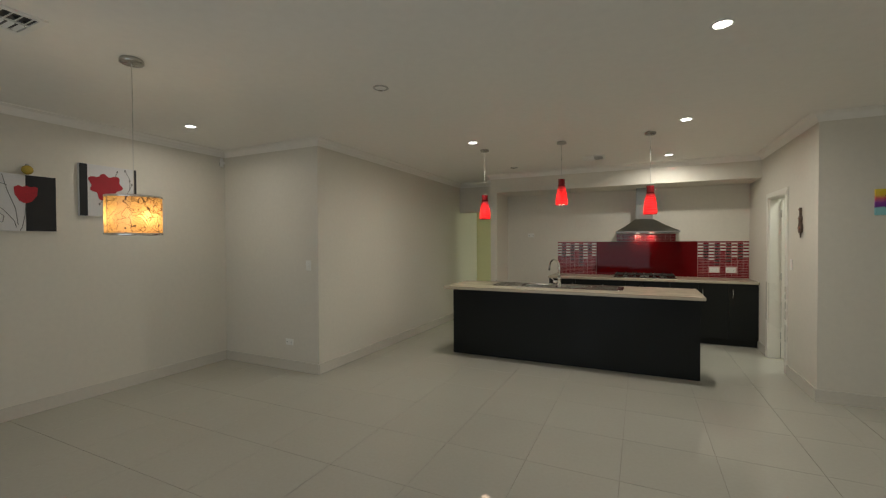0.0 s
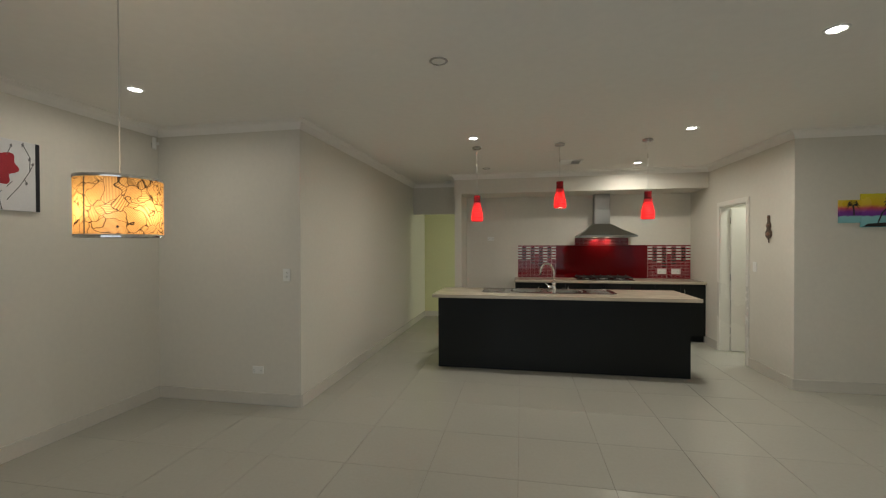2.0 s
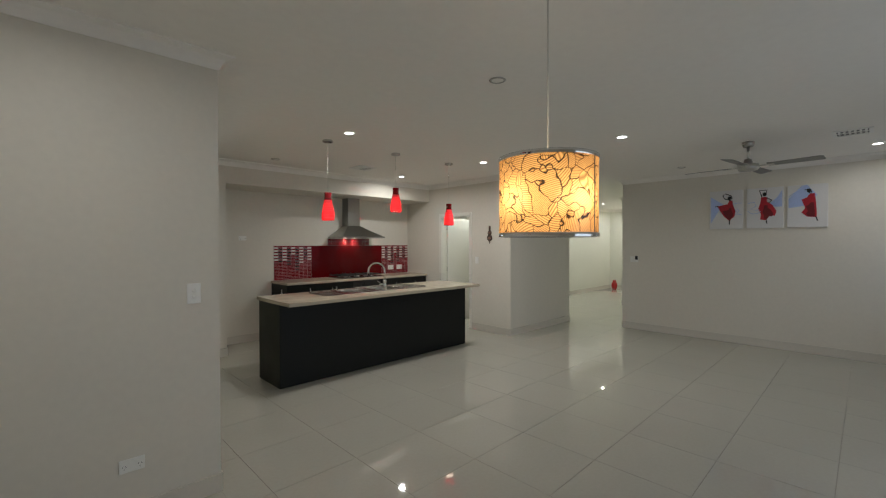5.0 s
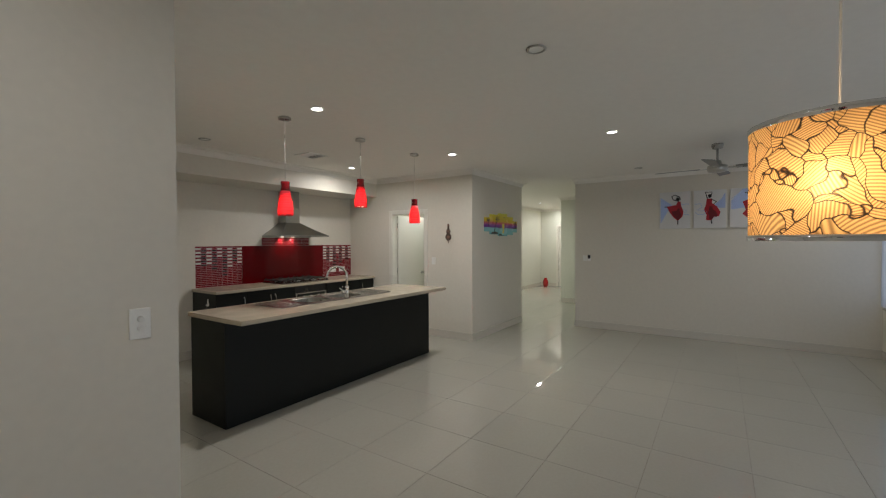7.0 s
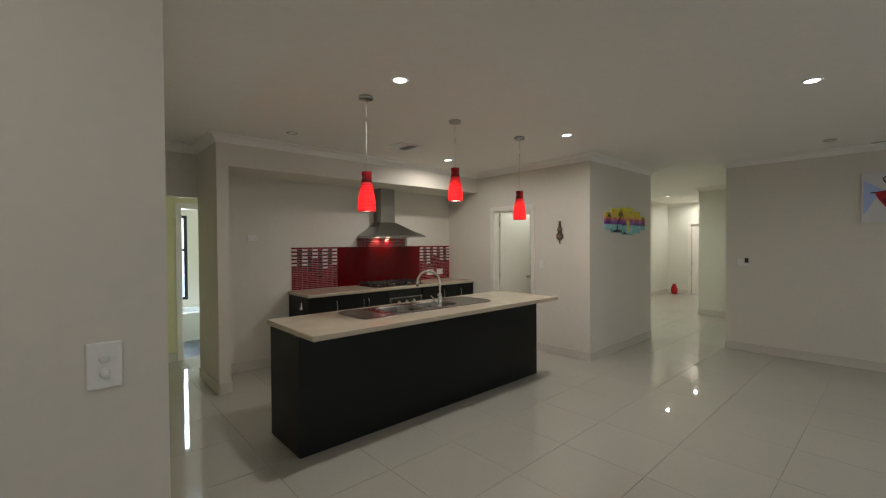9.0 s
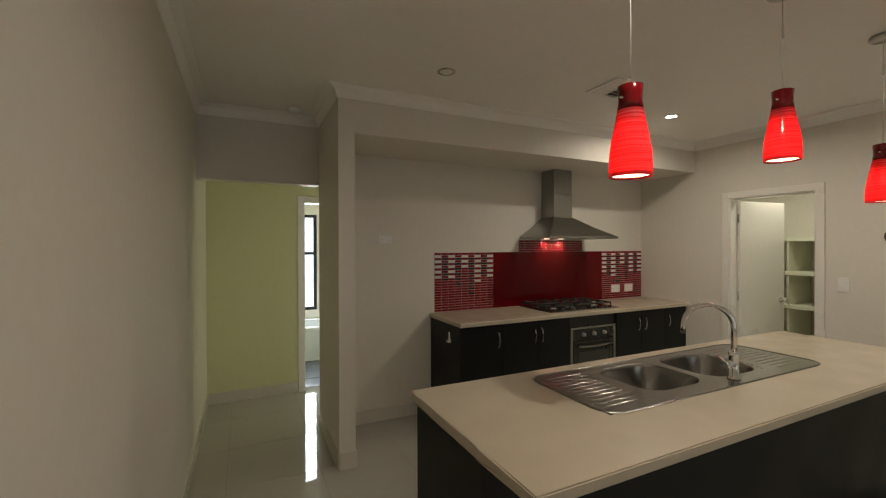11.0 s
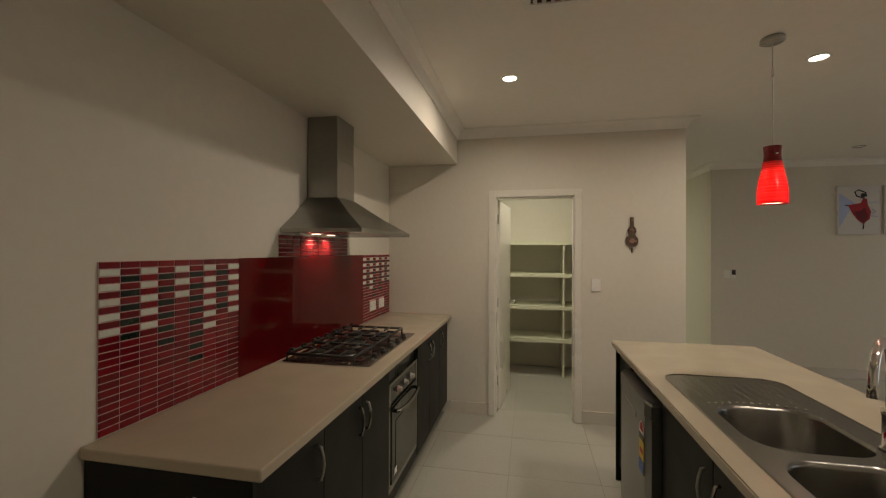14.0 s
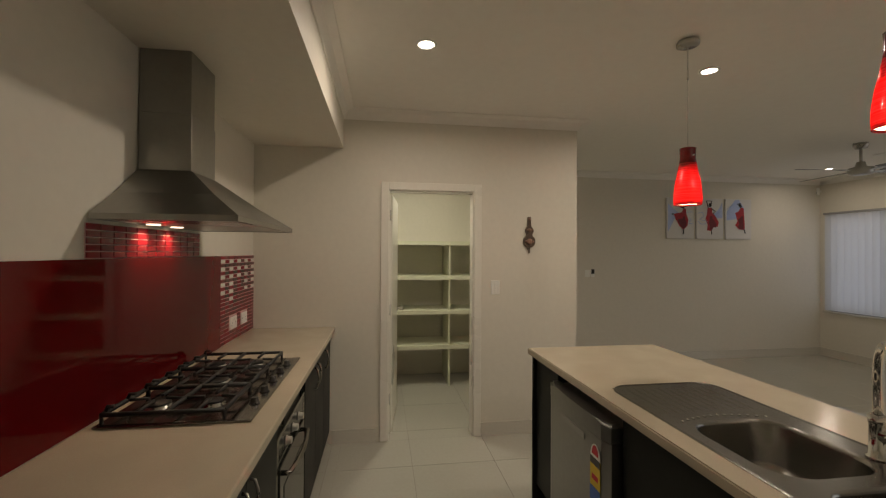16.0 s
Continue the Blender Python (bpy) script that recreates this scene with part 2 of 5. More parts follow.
HOOD_LED = glow("lit_hood_lamp", (1.0, 0.8, 0.6), 3.0)
FLEX = mat("pale_cable", (0.62, 0.60, 0.55), 0.4, 0, 0.02, 10)
CANVAS = mat("white_canvas", (0.72, 0.71, 0.70), 0.8, 0, 0.03, 10, 0.3, 500)
INK = mat("black_paint", (0.012, 0.012, 0.014), 0.6, 0, 0.1, 20, 0.2, 300)
GREY_INK = mat("grey_paint", (0.20, 0.20, 0.19), 0.6, 0, 0.1, 20)
RED_PAINT = mat("red_paint", (0.42, 0.012, 0.025), 0.55, 0, 0.18, 14, 0.3, 120)
DEEP_RED = mat("deep_red_paint", (0.15, 0.006, 0.012), 0.55, 0, 0.18, 14, 0.3, 120)
BLUE_PAINT = mat("pale_blue_paint", (0.42, 0.52, 0.78), 0.7, 0, 0.12, 9)
GOLD = mat("gold_glass", (0.62, 0.45, 0.08), 0.15, 0.4, 0.1, 20)
BRONZE = mat("carved_dark_wood", (0.10, 0.065, 0.045), 0.5, 0, 0.4, 40, 0.5, 120)
VASE = mat("red_ceramic", (0.40, 0.012, 0.012), 0.15, 0, 0.1, 12)
ALU = mat("black_window_frame", (0.02, 0.022, 0.026), 0.35, 0.2, 0.1, 10)
PANE = glass("window_glass")
FROST = glass("frosted_glass", (0.95, 1, 0.97), 0.4)
ENAMEL = mat("white_enamel", (0.75, 0.77, 0.78), 0.15, 0, 0.02, 5)
LABEL_Y = mat("yellow_label", (0.75, 0.55, 0.05), 0.5)
LABEL_R = mat("red_label", (0.6, 0.03, 0.05), 0.5)
LABEL_B = mat("blue_label", (0.05, 0.15, 0.5), 0.5)
SHELF = mat("cream_shelf_paint", (0.68, 0.68, 0.52), 0.45, 0, 0.03, 6)
VANE = bpy.data.materials.new("white_fabric_vane")
VANE.use_nodes = True
vnode, vlink = VANE.node_tree.nodes, VANE.node_tree.links
vt, vd, vm = vnode.new("ShaderNodeBsdfTranslucent"), vnode.new("ShaderNodeBsdfDiffuse"), vnode.new("ShaderNodeMixShader")
vt.inputs["Color"].default_value, vd.inputs["Color"].default_value = (0.75, 0.78, 0.82, 1), (0.75, 0.75, 0.74, 1)
vlink.new(vt.outputs[0], vm.inputs[1]), vlink.new(vd.outputs[0], vm.inputs[2])
vlink.new(vm.outputs[0], vnode["Material Output"].inputs["Surface"])


def sunset_paint():
    m = mat("sunset_banded_print", (0.8, 0.7, 0.1), 0.25, 0, 0.05, 20)
    n, k = m.node_tree.nodes, m.node_tree.links
    geo, sep, rp = n.new("ShaderNodeNewGeometry"), n.new("ShaderNodeSeparateXYZ"), n.new("ShaderNodeValToRGB")
    nz = n.new("ShaderNodeTexNoise")
    nz.inputs["Scale"].default_value = 14.0
    ad = n.new("ShaderNodeMath")
    ad.operation, ad.inputs[1].default_value = "MULTIPLY_ADD", 0.03
    k.new(geo.outputs["Position"], nz.inputs["Vector"])
    k.new(nz.outputs["Fac"], ad.inputs[0])
    mr = n.new("ShaderNodeMapRange")
    mr.inputs["From Min"].default_value, mr.inputs["From Max"].default_value = 1.665, 2.065
    k.new(geo.outputs["Position"], sep.inputs[0])
    k.new(sep.outputs["Z"], ad.inputs[2])
    k.new(ad.outputs[0], mr.inputs["Value"])
    k.new(mr.outputs["Result"], rp.inputs["Fac"])
    cr = rp.color_ramp
    cr.elements[0].position, cr.elements[0].color = 0.0, (0.22, 0.58, 0.62, 1)
    cr.elements[1].position, cr.elements[1].color = 1.0, (0.72, 0.68, 0.04, 1)
    for p, c in ((0.34, (0.30, 0.62, 0.66, 1)), (0.37, (0.16, 0.04, 0.30, 1)), (0.47, (0.26, 0.05, 0.34, 1)), (0.55, (0.62, 0.10, 0.12, 1)), (0.63, (0.75, 0.50, 0.03, 1))):
        e = cr.elements.new(p)
        e.color = c
    k.new(rp.outputs["Color"], n["Principled BSDF"].inputs["Base Color"])
    return m


SUNSET = sunset_paint()


# ---- mesh helpers ----
def box(bm, x0, x1, y0, y1, z0, z1, bevel=0.0):
    vs = [bm.verts.new((x, y, z)) for z in (z0, z1) for y in (y0, y1) for x in (x0, x1)]
    fs = [bm.faces.new([vs[i] for i in q]) for q in ((0, 2, 3, 1), (4, 5, 7, 6), (0, 1, 5, 4), (2, 6, 7, 3), (0, 4, 6, 2), (1, 3, 7, 5))]
    if bevel:
        bmesh.ops.bevel(bm, geom=list({e for f in fs for e in f.edges}), offset=bevel, segments=2, affect="EDGES", profile=0.5)
    return bm


def B(*a, **kw):
    return box(bmesh.new(), *a, **kw)


def lathe(bm, profile, c=(0, 0, 0), seg=32, m=None):
    """Turn (radius, height) pairs about z."""
    rings = []
    for r, z in profile:
        ring = []
        for i in range(seg):
            a = 2 * math.pi * i / seg
            p = Vector((r * math.cos(a), r * math.sin(a), z))
            p = (m @ p) if m else p
            ring.append(bm.verts.new(p + Vector(c)))
        rings.append(ring)
    for a, b in zip(rings, rings[1:]):
        for i in range(seg):
            f = bm.faces.new((a[i], a[(i + 1) % seg], b[(i + 1) % seg], b[i]))
            f.smooth = True
    for ring, rad in ((rings[0], profile[0][0]), (rings[-1], profile[-1][0])):
        if rad > 1e-5 and abs(profile[0][1] - profile[-1][1]) > 1e-5:
            try:
                bm.faces.new(ring)
            except ValueError:
                pass
    return bm


def tube(bm, pts, r, seg=10):
    pts = [Vector(p) for p in pts]
    rings, prev = [], None
    for i, p in enumerate(pts):
        d = (pts[min(i + 1, len(pts) - 1)] - pts[max(i - 1, 0)]).normalized()
        if prev is None:
            prev = d.orthogonal().normalized()
        u = (prev - d * prev.dot(d)).normalized()
        prev, v = u, d.cross(u)
        rings.append([bm.verts.new(p + r * (math.cos(2 * math.pi * k / seg) * u + math.sin(2 * math.pi * k / seg) * v)) for k in range(seg)])
    for a, b in zip(rings, rings[1:]):
        for k in range(seg):
            f = bm.faces.new((a[k], a[(k + 1) % seg], b[(k + 1) % seg], b[k]))
            f.smooth = True
    bm.faces.new(rings[0][::-1]), bm.faces.new(rings[-1])
    return bm


def prism(bm, pts, to3, depth):
    """A flat outline (u, v) raised by depth; to3 maps (u, v, d) to the room."""
    a = [bm.verts.new(to3(u, v, 0)) for u, v in pts]
    b = [bm.verts.new(to3(u, v, depth)) for u, v in pts]
    bm.faces.new(a), bm.faces.new(b[::-1])
    for i in range(len(pts)):
        j = (i + 1) % len(pts)
        bm.faces.new((a[i], b[i], b[j], a[j]))
    return bm


def rounded(x0, x1, y0, y1, r, seg=6):
    out = []
    for cx, cy, a0 in ((x1 - r, y1 - r, 0), (x0 + r, y1 - r, 90), (x0 + r, y0 + r, 180), (x1 - r, y0 + r, 270)):
        for i in range(seg + 1):
            a = radians(a0 + 90 * i / seg)
            out.append((cx + r * math.cos(a), cy + r * math.sin(a)))
    return out


def part(name, bm, material, parent=None, label="", origin=None):
    bmesh.ops.recalc_face_normals(bm, faces=bm.faces)
    me = bpy.data.meshes.new(name)
    bm.to_mesh(me)
    bm.free()
    me.materials.append(material)
    ob = new(name, me)
    if parent:
        ob.parent = parent
    if label:
        ob["label"] = label
    return ob


def thing(name, label, category, group="", kind=""):
    return tagged(new(name), label, category, group, kind)


def structure(name, bm, material, label, category):
    return tagged(part(name, bm, material), label, category, "", "structure")


def shift(bm, m):
    bmesh.ops.transform(bm, matrix=m, verts=bm.verts)
    return bm


# ---- walls ----
XL, XR, YS = -4.46, 3.95, 3.91          # living room: side walls and the stub's face
XS, XN0, XN1 = -2.915, -1.985, -1.87    # stub's passage face; nib
YB, YF, ZB = 7.905, 7.225, 2.366        # kitchen recess: back wall, bulkhead front, bulkhead soffit
XK, YP, XP = 1.885, 5.235, 3.82         # pantry block: kitchen face, picture face, hall face
structure("wall_left", B(XL - 0.12, XL, -1.12, YS + 0.12, 0, CEIL), PAINT, "cream painted wall with two flower canvases", "wall")
bm = B(XL, XS - 0.12, YS, YS + 0.12, 0, CEIL)
box(bm, XS - 0.12, XS, YS, 9.12, 0, CEIL)
structure("wall_stub", bm, PAINT, "cream painted wall corner beside the passage", "wall")
bm = B(XL - 0.12, -2.5, -1.12, -1.0, 0, CEIL)
box(bm, 0.7, 1.95, -1.12, -1.0, 0, CEIL), box(bm, -2.5, 0.7, -1.12, -1.0, 2.1, CEIL)
structure("wall_behind", bm, PAINT, "cream wall with a wide glass door", "wall")
structure("wall_return", B(1.95, 2.07, -1.12, 0.13, 0, CEIL), PAINT, "cream return wall beside the window", "wall")
bm = B(1.95, 2.25, 0.13, 0.25, 0, CEIL)
box(bm, 3.85, XR, 0.13, 0.25, 0, CEIL), box(bm, 2.25, 3.85, 0.13, 0.25, 0, 0.68), box(bm, 2.25, 3.85, 0.13, 0.25, 2.12, CEIL)
structure("wall_window", bm, PAINT, "cream wall round the window with vertical blinds", "wall")
structure("wall_right", B(XR, XR + 0.12, 0.13, 4.24, 0, CEIL), PAINT, "cream painted wall with three dancing-dress canvases", "wall")
structure("wall_entry_south", B(XR + 0.12, 6.8, 4.12, 4.24, 0, CEIL), PAINT_GREEN, "pale painted entry wall", "wall")
structure("wall_entry_end", B(6.8, 6.92, 4.12, 5.42, 0, CEIL), PAINT_GREEN, "pale painted wall end in the entry", "wall")
structure("wall_hall_south", B(6.92, 10.4, 5.30, 5.42, 0, CEIL), PAINT_GREEN, "pale painted hall wall", "wall")
bm = B(10.4, 10.52, 5.30, 5.86, 0, CEIL)
box(bm, 10.4, 10.52, 6.68, 7.42, 0, CEIL), box(bm, 10.4, 10.52, 5.86, 6.68, 2.05, CEIL)
structure("wall_hall_end", bm, PAINT_GREEN, "pale painted hall end wall with a door", "wall")
bm = B(XP, 5.55, 7.3, 7.42, 0, CEIL)
box(bm, 6.37, 10.4, 7.3, 7.42, 0, CEIL), box(bm, 5.55, 6.37, 7.3, 7.42, 2.05, CEIL)
structure("wall_hall_north", bm, PAINT_GREEN, "pale green painted hall wall with a door", "wall")
bm = B(XK, XK + 0.11, YP, 6.145, 0, CEIL)
box(bm, XK, XK + 0.11, 6.865, YB, 0, CEIL), box(bm, XK, XK + 0.11, 6.145, 6.865, 2.045, CEIL)
structure("wall_pantry_door", bm, PAINT, "cream kitchen wall with the pantry doorway", "wall")
structure("wall_picture", B(XK + 0.11, XP, YP, YP + 0.11, 0, CEIL), PAINT, "cream wall with a tropical sunset picture", "wall")
structure("wall_pantry_side", B(XP - 0.11, XP, YP + 0.11, YB, 0, CEIL), PAINT, "pale wall between pantry and hall", "wall")
bm = B(XN1, XP, YB, YB + 0.11, 0, CEIL)
structure("wall_kitchen_back", bm, PAINT, "cream kitchen wall behind the cooktop", "wall")
structure("wall_nib", B(XN0, XN1, YF, 8.05, 0, CEIL), PAINT, "narrow cream wall end beside the kitchen recess", "wall")
structure("bulkhead", B(XN1, XK, YF, YB, ZB, CEIL), PAINT, "cream plaster bulkhead over the cooking recess", "bulkhead")
structure("passage_header", B(XS, XN0, 8.05, 8.17, 2.1, CEIL), PAINT, "cream header over the passage opening", "header")
bm = B(XS, -2.0, 9.0, 9.12, 0, CEIL)
box(bm, -1.2, 1.1, 9.0, 9.12, 0, CEIL), box(bm, -2.0, -1.2, 9.0, 9.12, 2.05, CEIL)
structure("wall_passage_far", bm, PAINT_YELLOW, "pale yellow passage wall with the bathroom doorway", "wall")
structure("wall_passage_near", B(XN1, 1.1, 8.017, 8.05, 0, CEIL), PAINT, "cream passage wall", "wall")
bm = B(1.0, 1.1, 8.05, 9.0, 0, 0.4)
box(bm, 1.0, 1.1, 8.05, 9.0, 2.1, CEIL)
structure("wall_passage_end", bm, PAINT_YELLOW, "pale unseen wall round the added passage window", "wall")
bm = B(-3.0, -2.2, 11.0, 11.12, 0, CEIL)
box(bm, -1.55, 0.2, 11.0, 11.12, 0, CEIL), box(bm, -2.2, -1.55, 11.0, 11.12, 0, 0.58), box(bm, -2.2, -1.55, 11.0, 11.12, 2.06, CEIL)
structure("wall_bathroom_far", bm, PAINT, "pale bathroom wall with a tall window", "wall")
structure("wall_bathroom_left", B(-3.0, XS, 9.12, 11.0, 0, CEIL), PAINT, "pale bathroom side wall", "wall")
structure("wall_bathroom_right", B(0.1, 0.2, 9.12, 11.0, 0, CEIL), PAINT, "pale bathroom side wall", "wall")
bm = B(XL - 0.12, 10.52, -1.12, 11.12, CEIL, CEIL + 0.15)
structure("ceiling", bm, CEILING, "flat white plasterboard ceiling", "ceiling")


def cornice(bm, x0, y0, x1, y1, nx, ny, m0=0, m1=0, z=CEIL, s=0.08):
    """Coved cornice along a wall; (nx, ny) points into the room; m0, m1: mitre at an outer corner."""
    d = Vector((x1 - x0, y1 - y0)).normalized()
    prof = [(0, 0), (0, -s), (0.008, -s), (0.02, -s * 0.62), (s * 0.45, -s * 0.28), (s * 0.85, -0.012), (s, -0.008), (s, 0)]
    a = [bm.verts.new((x0 + nx * u - d.x * m0 * u, y0 + ny * u - d.y * m0 * u, z + v)) for u, v in prof]
    b = [bm.verts.new((x1 + nx * u + d.x * m1 * u, y1 + ny * u + d.y * m1 * u, z + v)) for u, v in prof]
    for i in range(len(prof)):
        j = (i + 1) % len(prof)
        bm.faces.new((a[i], a[j], b[j], b[i]))
    bm.faces.new(a), bm.faces.new(b)


RUNS = [  # wall foot: from, to, way into the room
    (XL, -1.0, XL, YS, 1, 0), (XL, YS, XS, YS, 0, -1), (XS, YS, XS, 9.0, 1, 0),
    (XR, 0.25, XR, 4.24, -1, 0), (XR, 0.25, 2.07, 0.25, 0, 1), (XK, YP, XP, YP, 0, -1),
    (XK, YP, XK, 6.085, -1, 0), (XK, 6.925, XK, 7.30, -1, 0), (XP, YP, XP, 7.3, 1, 0), (XP, 7.3, 5.49, 7.3, 0, -1),
    (6.43, 7.3, 10.4, 7.3, 0, -1), (6.8, 4.24, 6.8, 5.42, -1, 0), (6.8, 5.42, 10.4, 5.42, 0, 1), (10.4, 6.74, 10.4, 7.3, -1, 0),
    (XR, 4.24, 6.8, 4.24, 0, 1), (XN0, YF, XN0, 8.05, -1, 0), (XN0, YF, XN1, YF, 0, -1), (XN1, YF, XN1, YB, 1, 0),
    (XN1, YB, -0.99, YB, 0, -1), (XS, 9.0, -2.06, 9.0, 0, -1), (1.95, -1.0, 0.76, -1.0, 0, 1), (-2.56, -1.0, XL, -1.0, 0, 1)]
TOPS = [(XL, -1.0, XL, YS, 1, 0), (XL, YS, XS, YS, 0, -1, 0, 1), (XS, YS, XS, 8.05, 1, 0, 1, 0), (XR, 0.25, XR, 4.24, -1, 0, 0, 1), (XR, 0.25, 2.07, 0.25, 0, 1), (XR, 4.24, 6.8, 4.24, 0, 1, 1, 0),
        (XK, YP, XP, YP, 0, -1, 1, 1), (XK, YP, XK, YF, -1, 0, 1, 0), (XP, YP, XP, 7.3, 1, 0, 1, 0), (XP, 7.3, 10.4, 7.3, 0, -1),
        (XN0, YF, XK, YF, 0, -1, 1, 0), (XN0, YF, XN0, 8.05, -1, 0, 1, 0), (XS, 8.05, XN0, 8.05, 0, -1), (6.8, 4.24, 6.8, 5.42, -1, 0, 0, 1), (6.8, 5.42, 10.4, 5.42, 0, 1, 1, 0), (10.4, 5.42, 10.4, 7.3, -1, 0)]
bm = bmesh.new()
for r in TOPS:
    cornice(bm, *r)
structure("cornice_trim", bm, CEILING, "white coved plaster cornice along the walls", "cornice")
bm = bmesh.new()
for x0, y0, x1, y1, nx, ny in RUNS:
    ax, bx = sorted((x0, x1)) if ny else sorted((x0, x0 + nx * 0.011))
    ay, by = sorted((y0, y1)) if nx else sorted((y0, y0 + ny * 0.011))
    box(bm, ax, bx, ay, by, 0.001, 0.105)
    if nx:
        box(bm, *sorted((x0, x0 + nx * 0.013)), ay, by, 0.106, 0.112)
    else:
        box(bm, ax, bx, *sorted((y0, y0 + ny * 0.013)), 0.106, 0.112)
structure("baseboard", bm, SKIRT, "cream tile skirting along the walls", "skirting")


def door_frame(name, axis, at, thick, a0, a1, h, label):
    """Architrave on both faces and jamb lining; axis 'x': the wall's plane is x = at."""
    bm = bmesh.new()
    w, d = 0.058, 0.016

    def put(u0, u1, n0, n1, z0, z1):
        if axis == "x":
            box(bm, n0, n1, u0, u1, z0, z1, 0.003)
        else:
            box(bm, u0, u1, n0, n1, z0, z1, 0.003)
    for n0, n1 in ((at - d, at), (at + thick, at + thick + d)):
        put(a0 - w, a0 + 0.004, n0, n1, 0.002, h + w), put(a1 - 0.004, a1 + w, n0, n1, 0.002, h + w), put(a0 + 0.004, a1 - 0.004, n0, n1, h - 0.004, h + w)
    put(a0, a0 + 0.016, at, at + thick, 0.002, h), put(a1 - 0.016, a1, at, at + thick, 0.002, h), put(a0 + 0.016, a1 - 0.016, at, at + thick, h - 0.016, h)
    return structure(name, bm, TRIM, label, "door frame")


door_frame("door_frame_pantry", "x", XK, 0.11, 6.145, 6.865, 2.045, "cream painted timber frame of the pantry doorway")
door_frame("door_frame_bathroom", "y", 9.0, 0.12, -2.0, -1.2, 2.05, "white painted frame of the bathroom doorway")
door_frame("door_frame_hall", "y", 7.3, 0.12, 5.55, 6.37, 2.05, "white painted frame of a hall door")
door_frame("door_frame_hall_end", "x", 10.4, 0.12, 5.86, 6.68, 2.05, "white painted frame of the hall end door")


def knob(parent, m):
    bm = shift(lathe(bmesh.new(), [(0.027, 0), (0.027, 0.005), (0.011, 0.008), (0.010, 0.03), (0.022, 0.04), (0.027, 0.052), (0.022, 0.064), (0.001, 0.068)], seg=20), m)
    return part("door_knob", bm, CHROME, parent, "round chrome knob")


def door(name, hinge, yaw, width, h, label, flip=1):
    ob = new(name)
    tagged(ob, label, "door", "", "structure")
    part("door_leaf", B(0.004, width, -0.018, 0.018, 0.012, h, bevel=0.002), TRIM, ob)
    knob(ob, pose(width - 0.06, 0.018, 0.98, -90)), knob(ob, pose(width - 0.06, -0.018, 0.98, 90))
    bm = bmesh.new()
    for z in (0.25, 1.0, 1.8):
        lathe(bm, [(0.007, z), (0.007, z + 0.09)], seg=10)
    part("hinges", bm, NICKEL, ob, "three steel butt hinges")
    ob.matrix_world = pose(*hinge, 0, 0, 0, yaw) if len(hinge) == 2 else pose(*hinge, 0, 0, yaw)
    return ob


door("door_pantry", (XK + 0.125, 6.845, 0), -6, 0.68, 2.02, "cream flush pantry door standing open, round chrome knob")
door("door_hall", (6.35, 7.36, 0), 180, 0.79, 2.02, "white flush hall door, closed")
door("door_hall_end", (10.46, 6.66, 0), -90, 0.79, 2.02, "white flush door at the hall's end, closed")


# ---- windows ----
def window(name, x0, x1, y, z0, z1, rails, material, pane_mat, label, mull=()):
    ob = new(name)
    tagged(ob, label, "window", "", "structure")
    w = 0.045
    bm = B(x0, x0 + w, y, y + 0.05, z0, z1)
    box(bm, x1 - w, x1, y, y + 0.05, z0, z1), box(bm, x0 + w, x1 - w, y, y + 0.05, z0, z0 + w), box(bm, x0 + w, x1 - w, y, y + 0.05, z1 - w, z1)
    for r in rails:
        box(bm, x0 + w, x1 - w, y + 0.005, y + 0.045, r - w / 2, r + w / 2)
    for r in mull:
        box(bm, r - w / 2, r + w / 2, y + 0.004, y + 0.046, z0 + w, z1 - w)
    part("window_frame", bm, material, ob)
    zs = [z0 + w, *[r for r in rails], z1 - w]
    for a, b in zip(zs, zs[1:]):
        p = part("pane", B(x0 + w, x1 - w, y + 0.022, y + 0.027, a + (0.0225 if a in rails else 0), b - (0.0225 if b in rails else 0)), pane_mat, ob)
        p.visible_shadow = False
    return ob


window("window_living", 2.25, 3.85, 0.135, 0.68, 2.12, (), ALU, PANE, "dark framed window behind vertical blinds", (3.05,))
window("window_bathroom", -2.2, -1.55, 11.03, 0.58, 2.06, (1.46,), ALU, PANE, "tall black framed bathroom window with a cross rail")
window("glass_door", -2.5, 0.7, -1.09, 0.0, 2.1, (), ALU, PANE, "wide dark framed sliding glass door", (-0.9,))
# unseen window, added to give the passage fill an opening
pw = window("unseen_passage_window", 8.05, 9.0, -1.09, 0.4, 2.1, (), ALU, PANE, "unseen window added at the passage end for its fill light")
pw.matrix_world = Matrix(((0, 1, 0, 2.14), (1, 0, 0, 0), (0, 0, 1, 0), (0, 0, 0, 1)))
blind = thing("vertical_blind", "white fabric vertical blind hanging before the window", "blind")
bm = B(2.15, 3.87, 0.255, 0.295, 2.135, 2.165, bevel=0.004)
part("head_rail", bm, GREY_PLASTIC, blind, "thin grey head rail")
for i in range(19):
    cx = 2.22 + i * 0.088
    vb = bmesh.new()
    pts = [(u, 0.012 * math.cos(u / 0.045 * 1.5)) for u in (-0.045, -0.022, 0, 0.022, 0.045)]
    lo = [vb.verts.new((u, v, 0.70)) for u, v in pts]
    hi = [vb.verts.new((u, v, 2.13)) for u, v in pts]
    for j in range(4):
        vb.faces.new((lo[j], lo[j + 1], hi[j + 1], hi[j])).smooth = True
    vane = part("vane", shift(vb, pose(cx, 0.277, 0, 0, 0, 22)), VANE, blind)
structure("window_sill", B(2.2, 3.9, 0.25, 0.27, 0.655, 0.68, bevel=0.004), SKIRT, "cream tiled window sill", "sill")

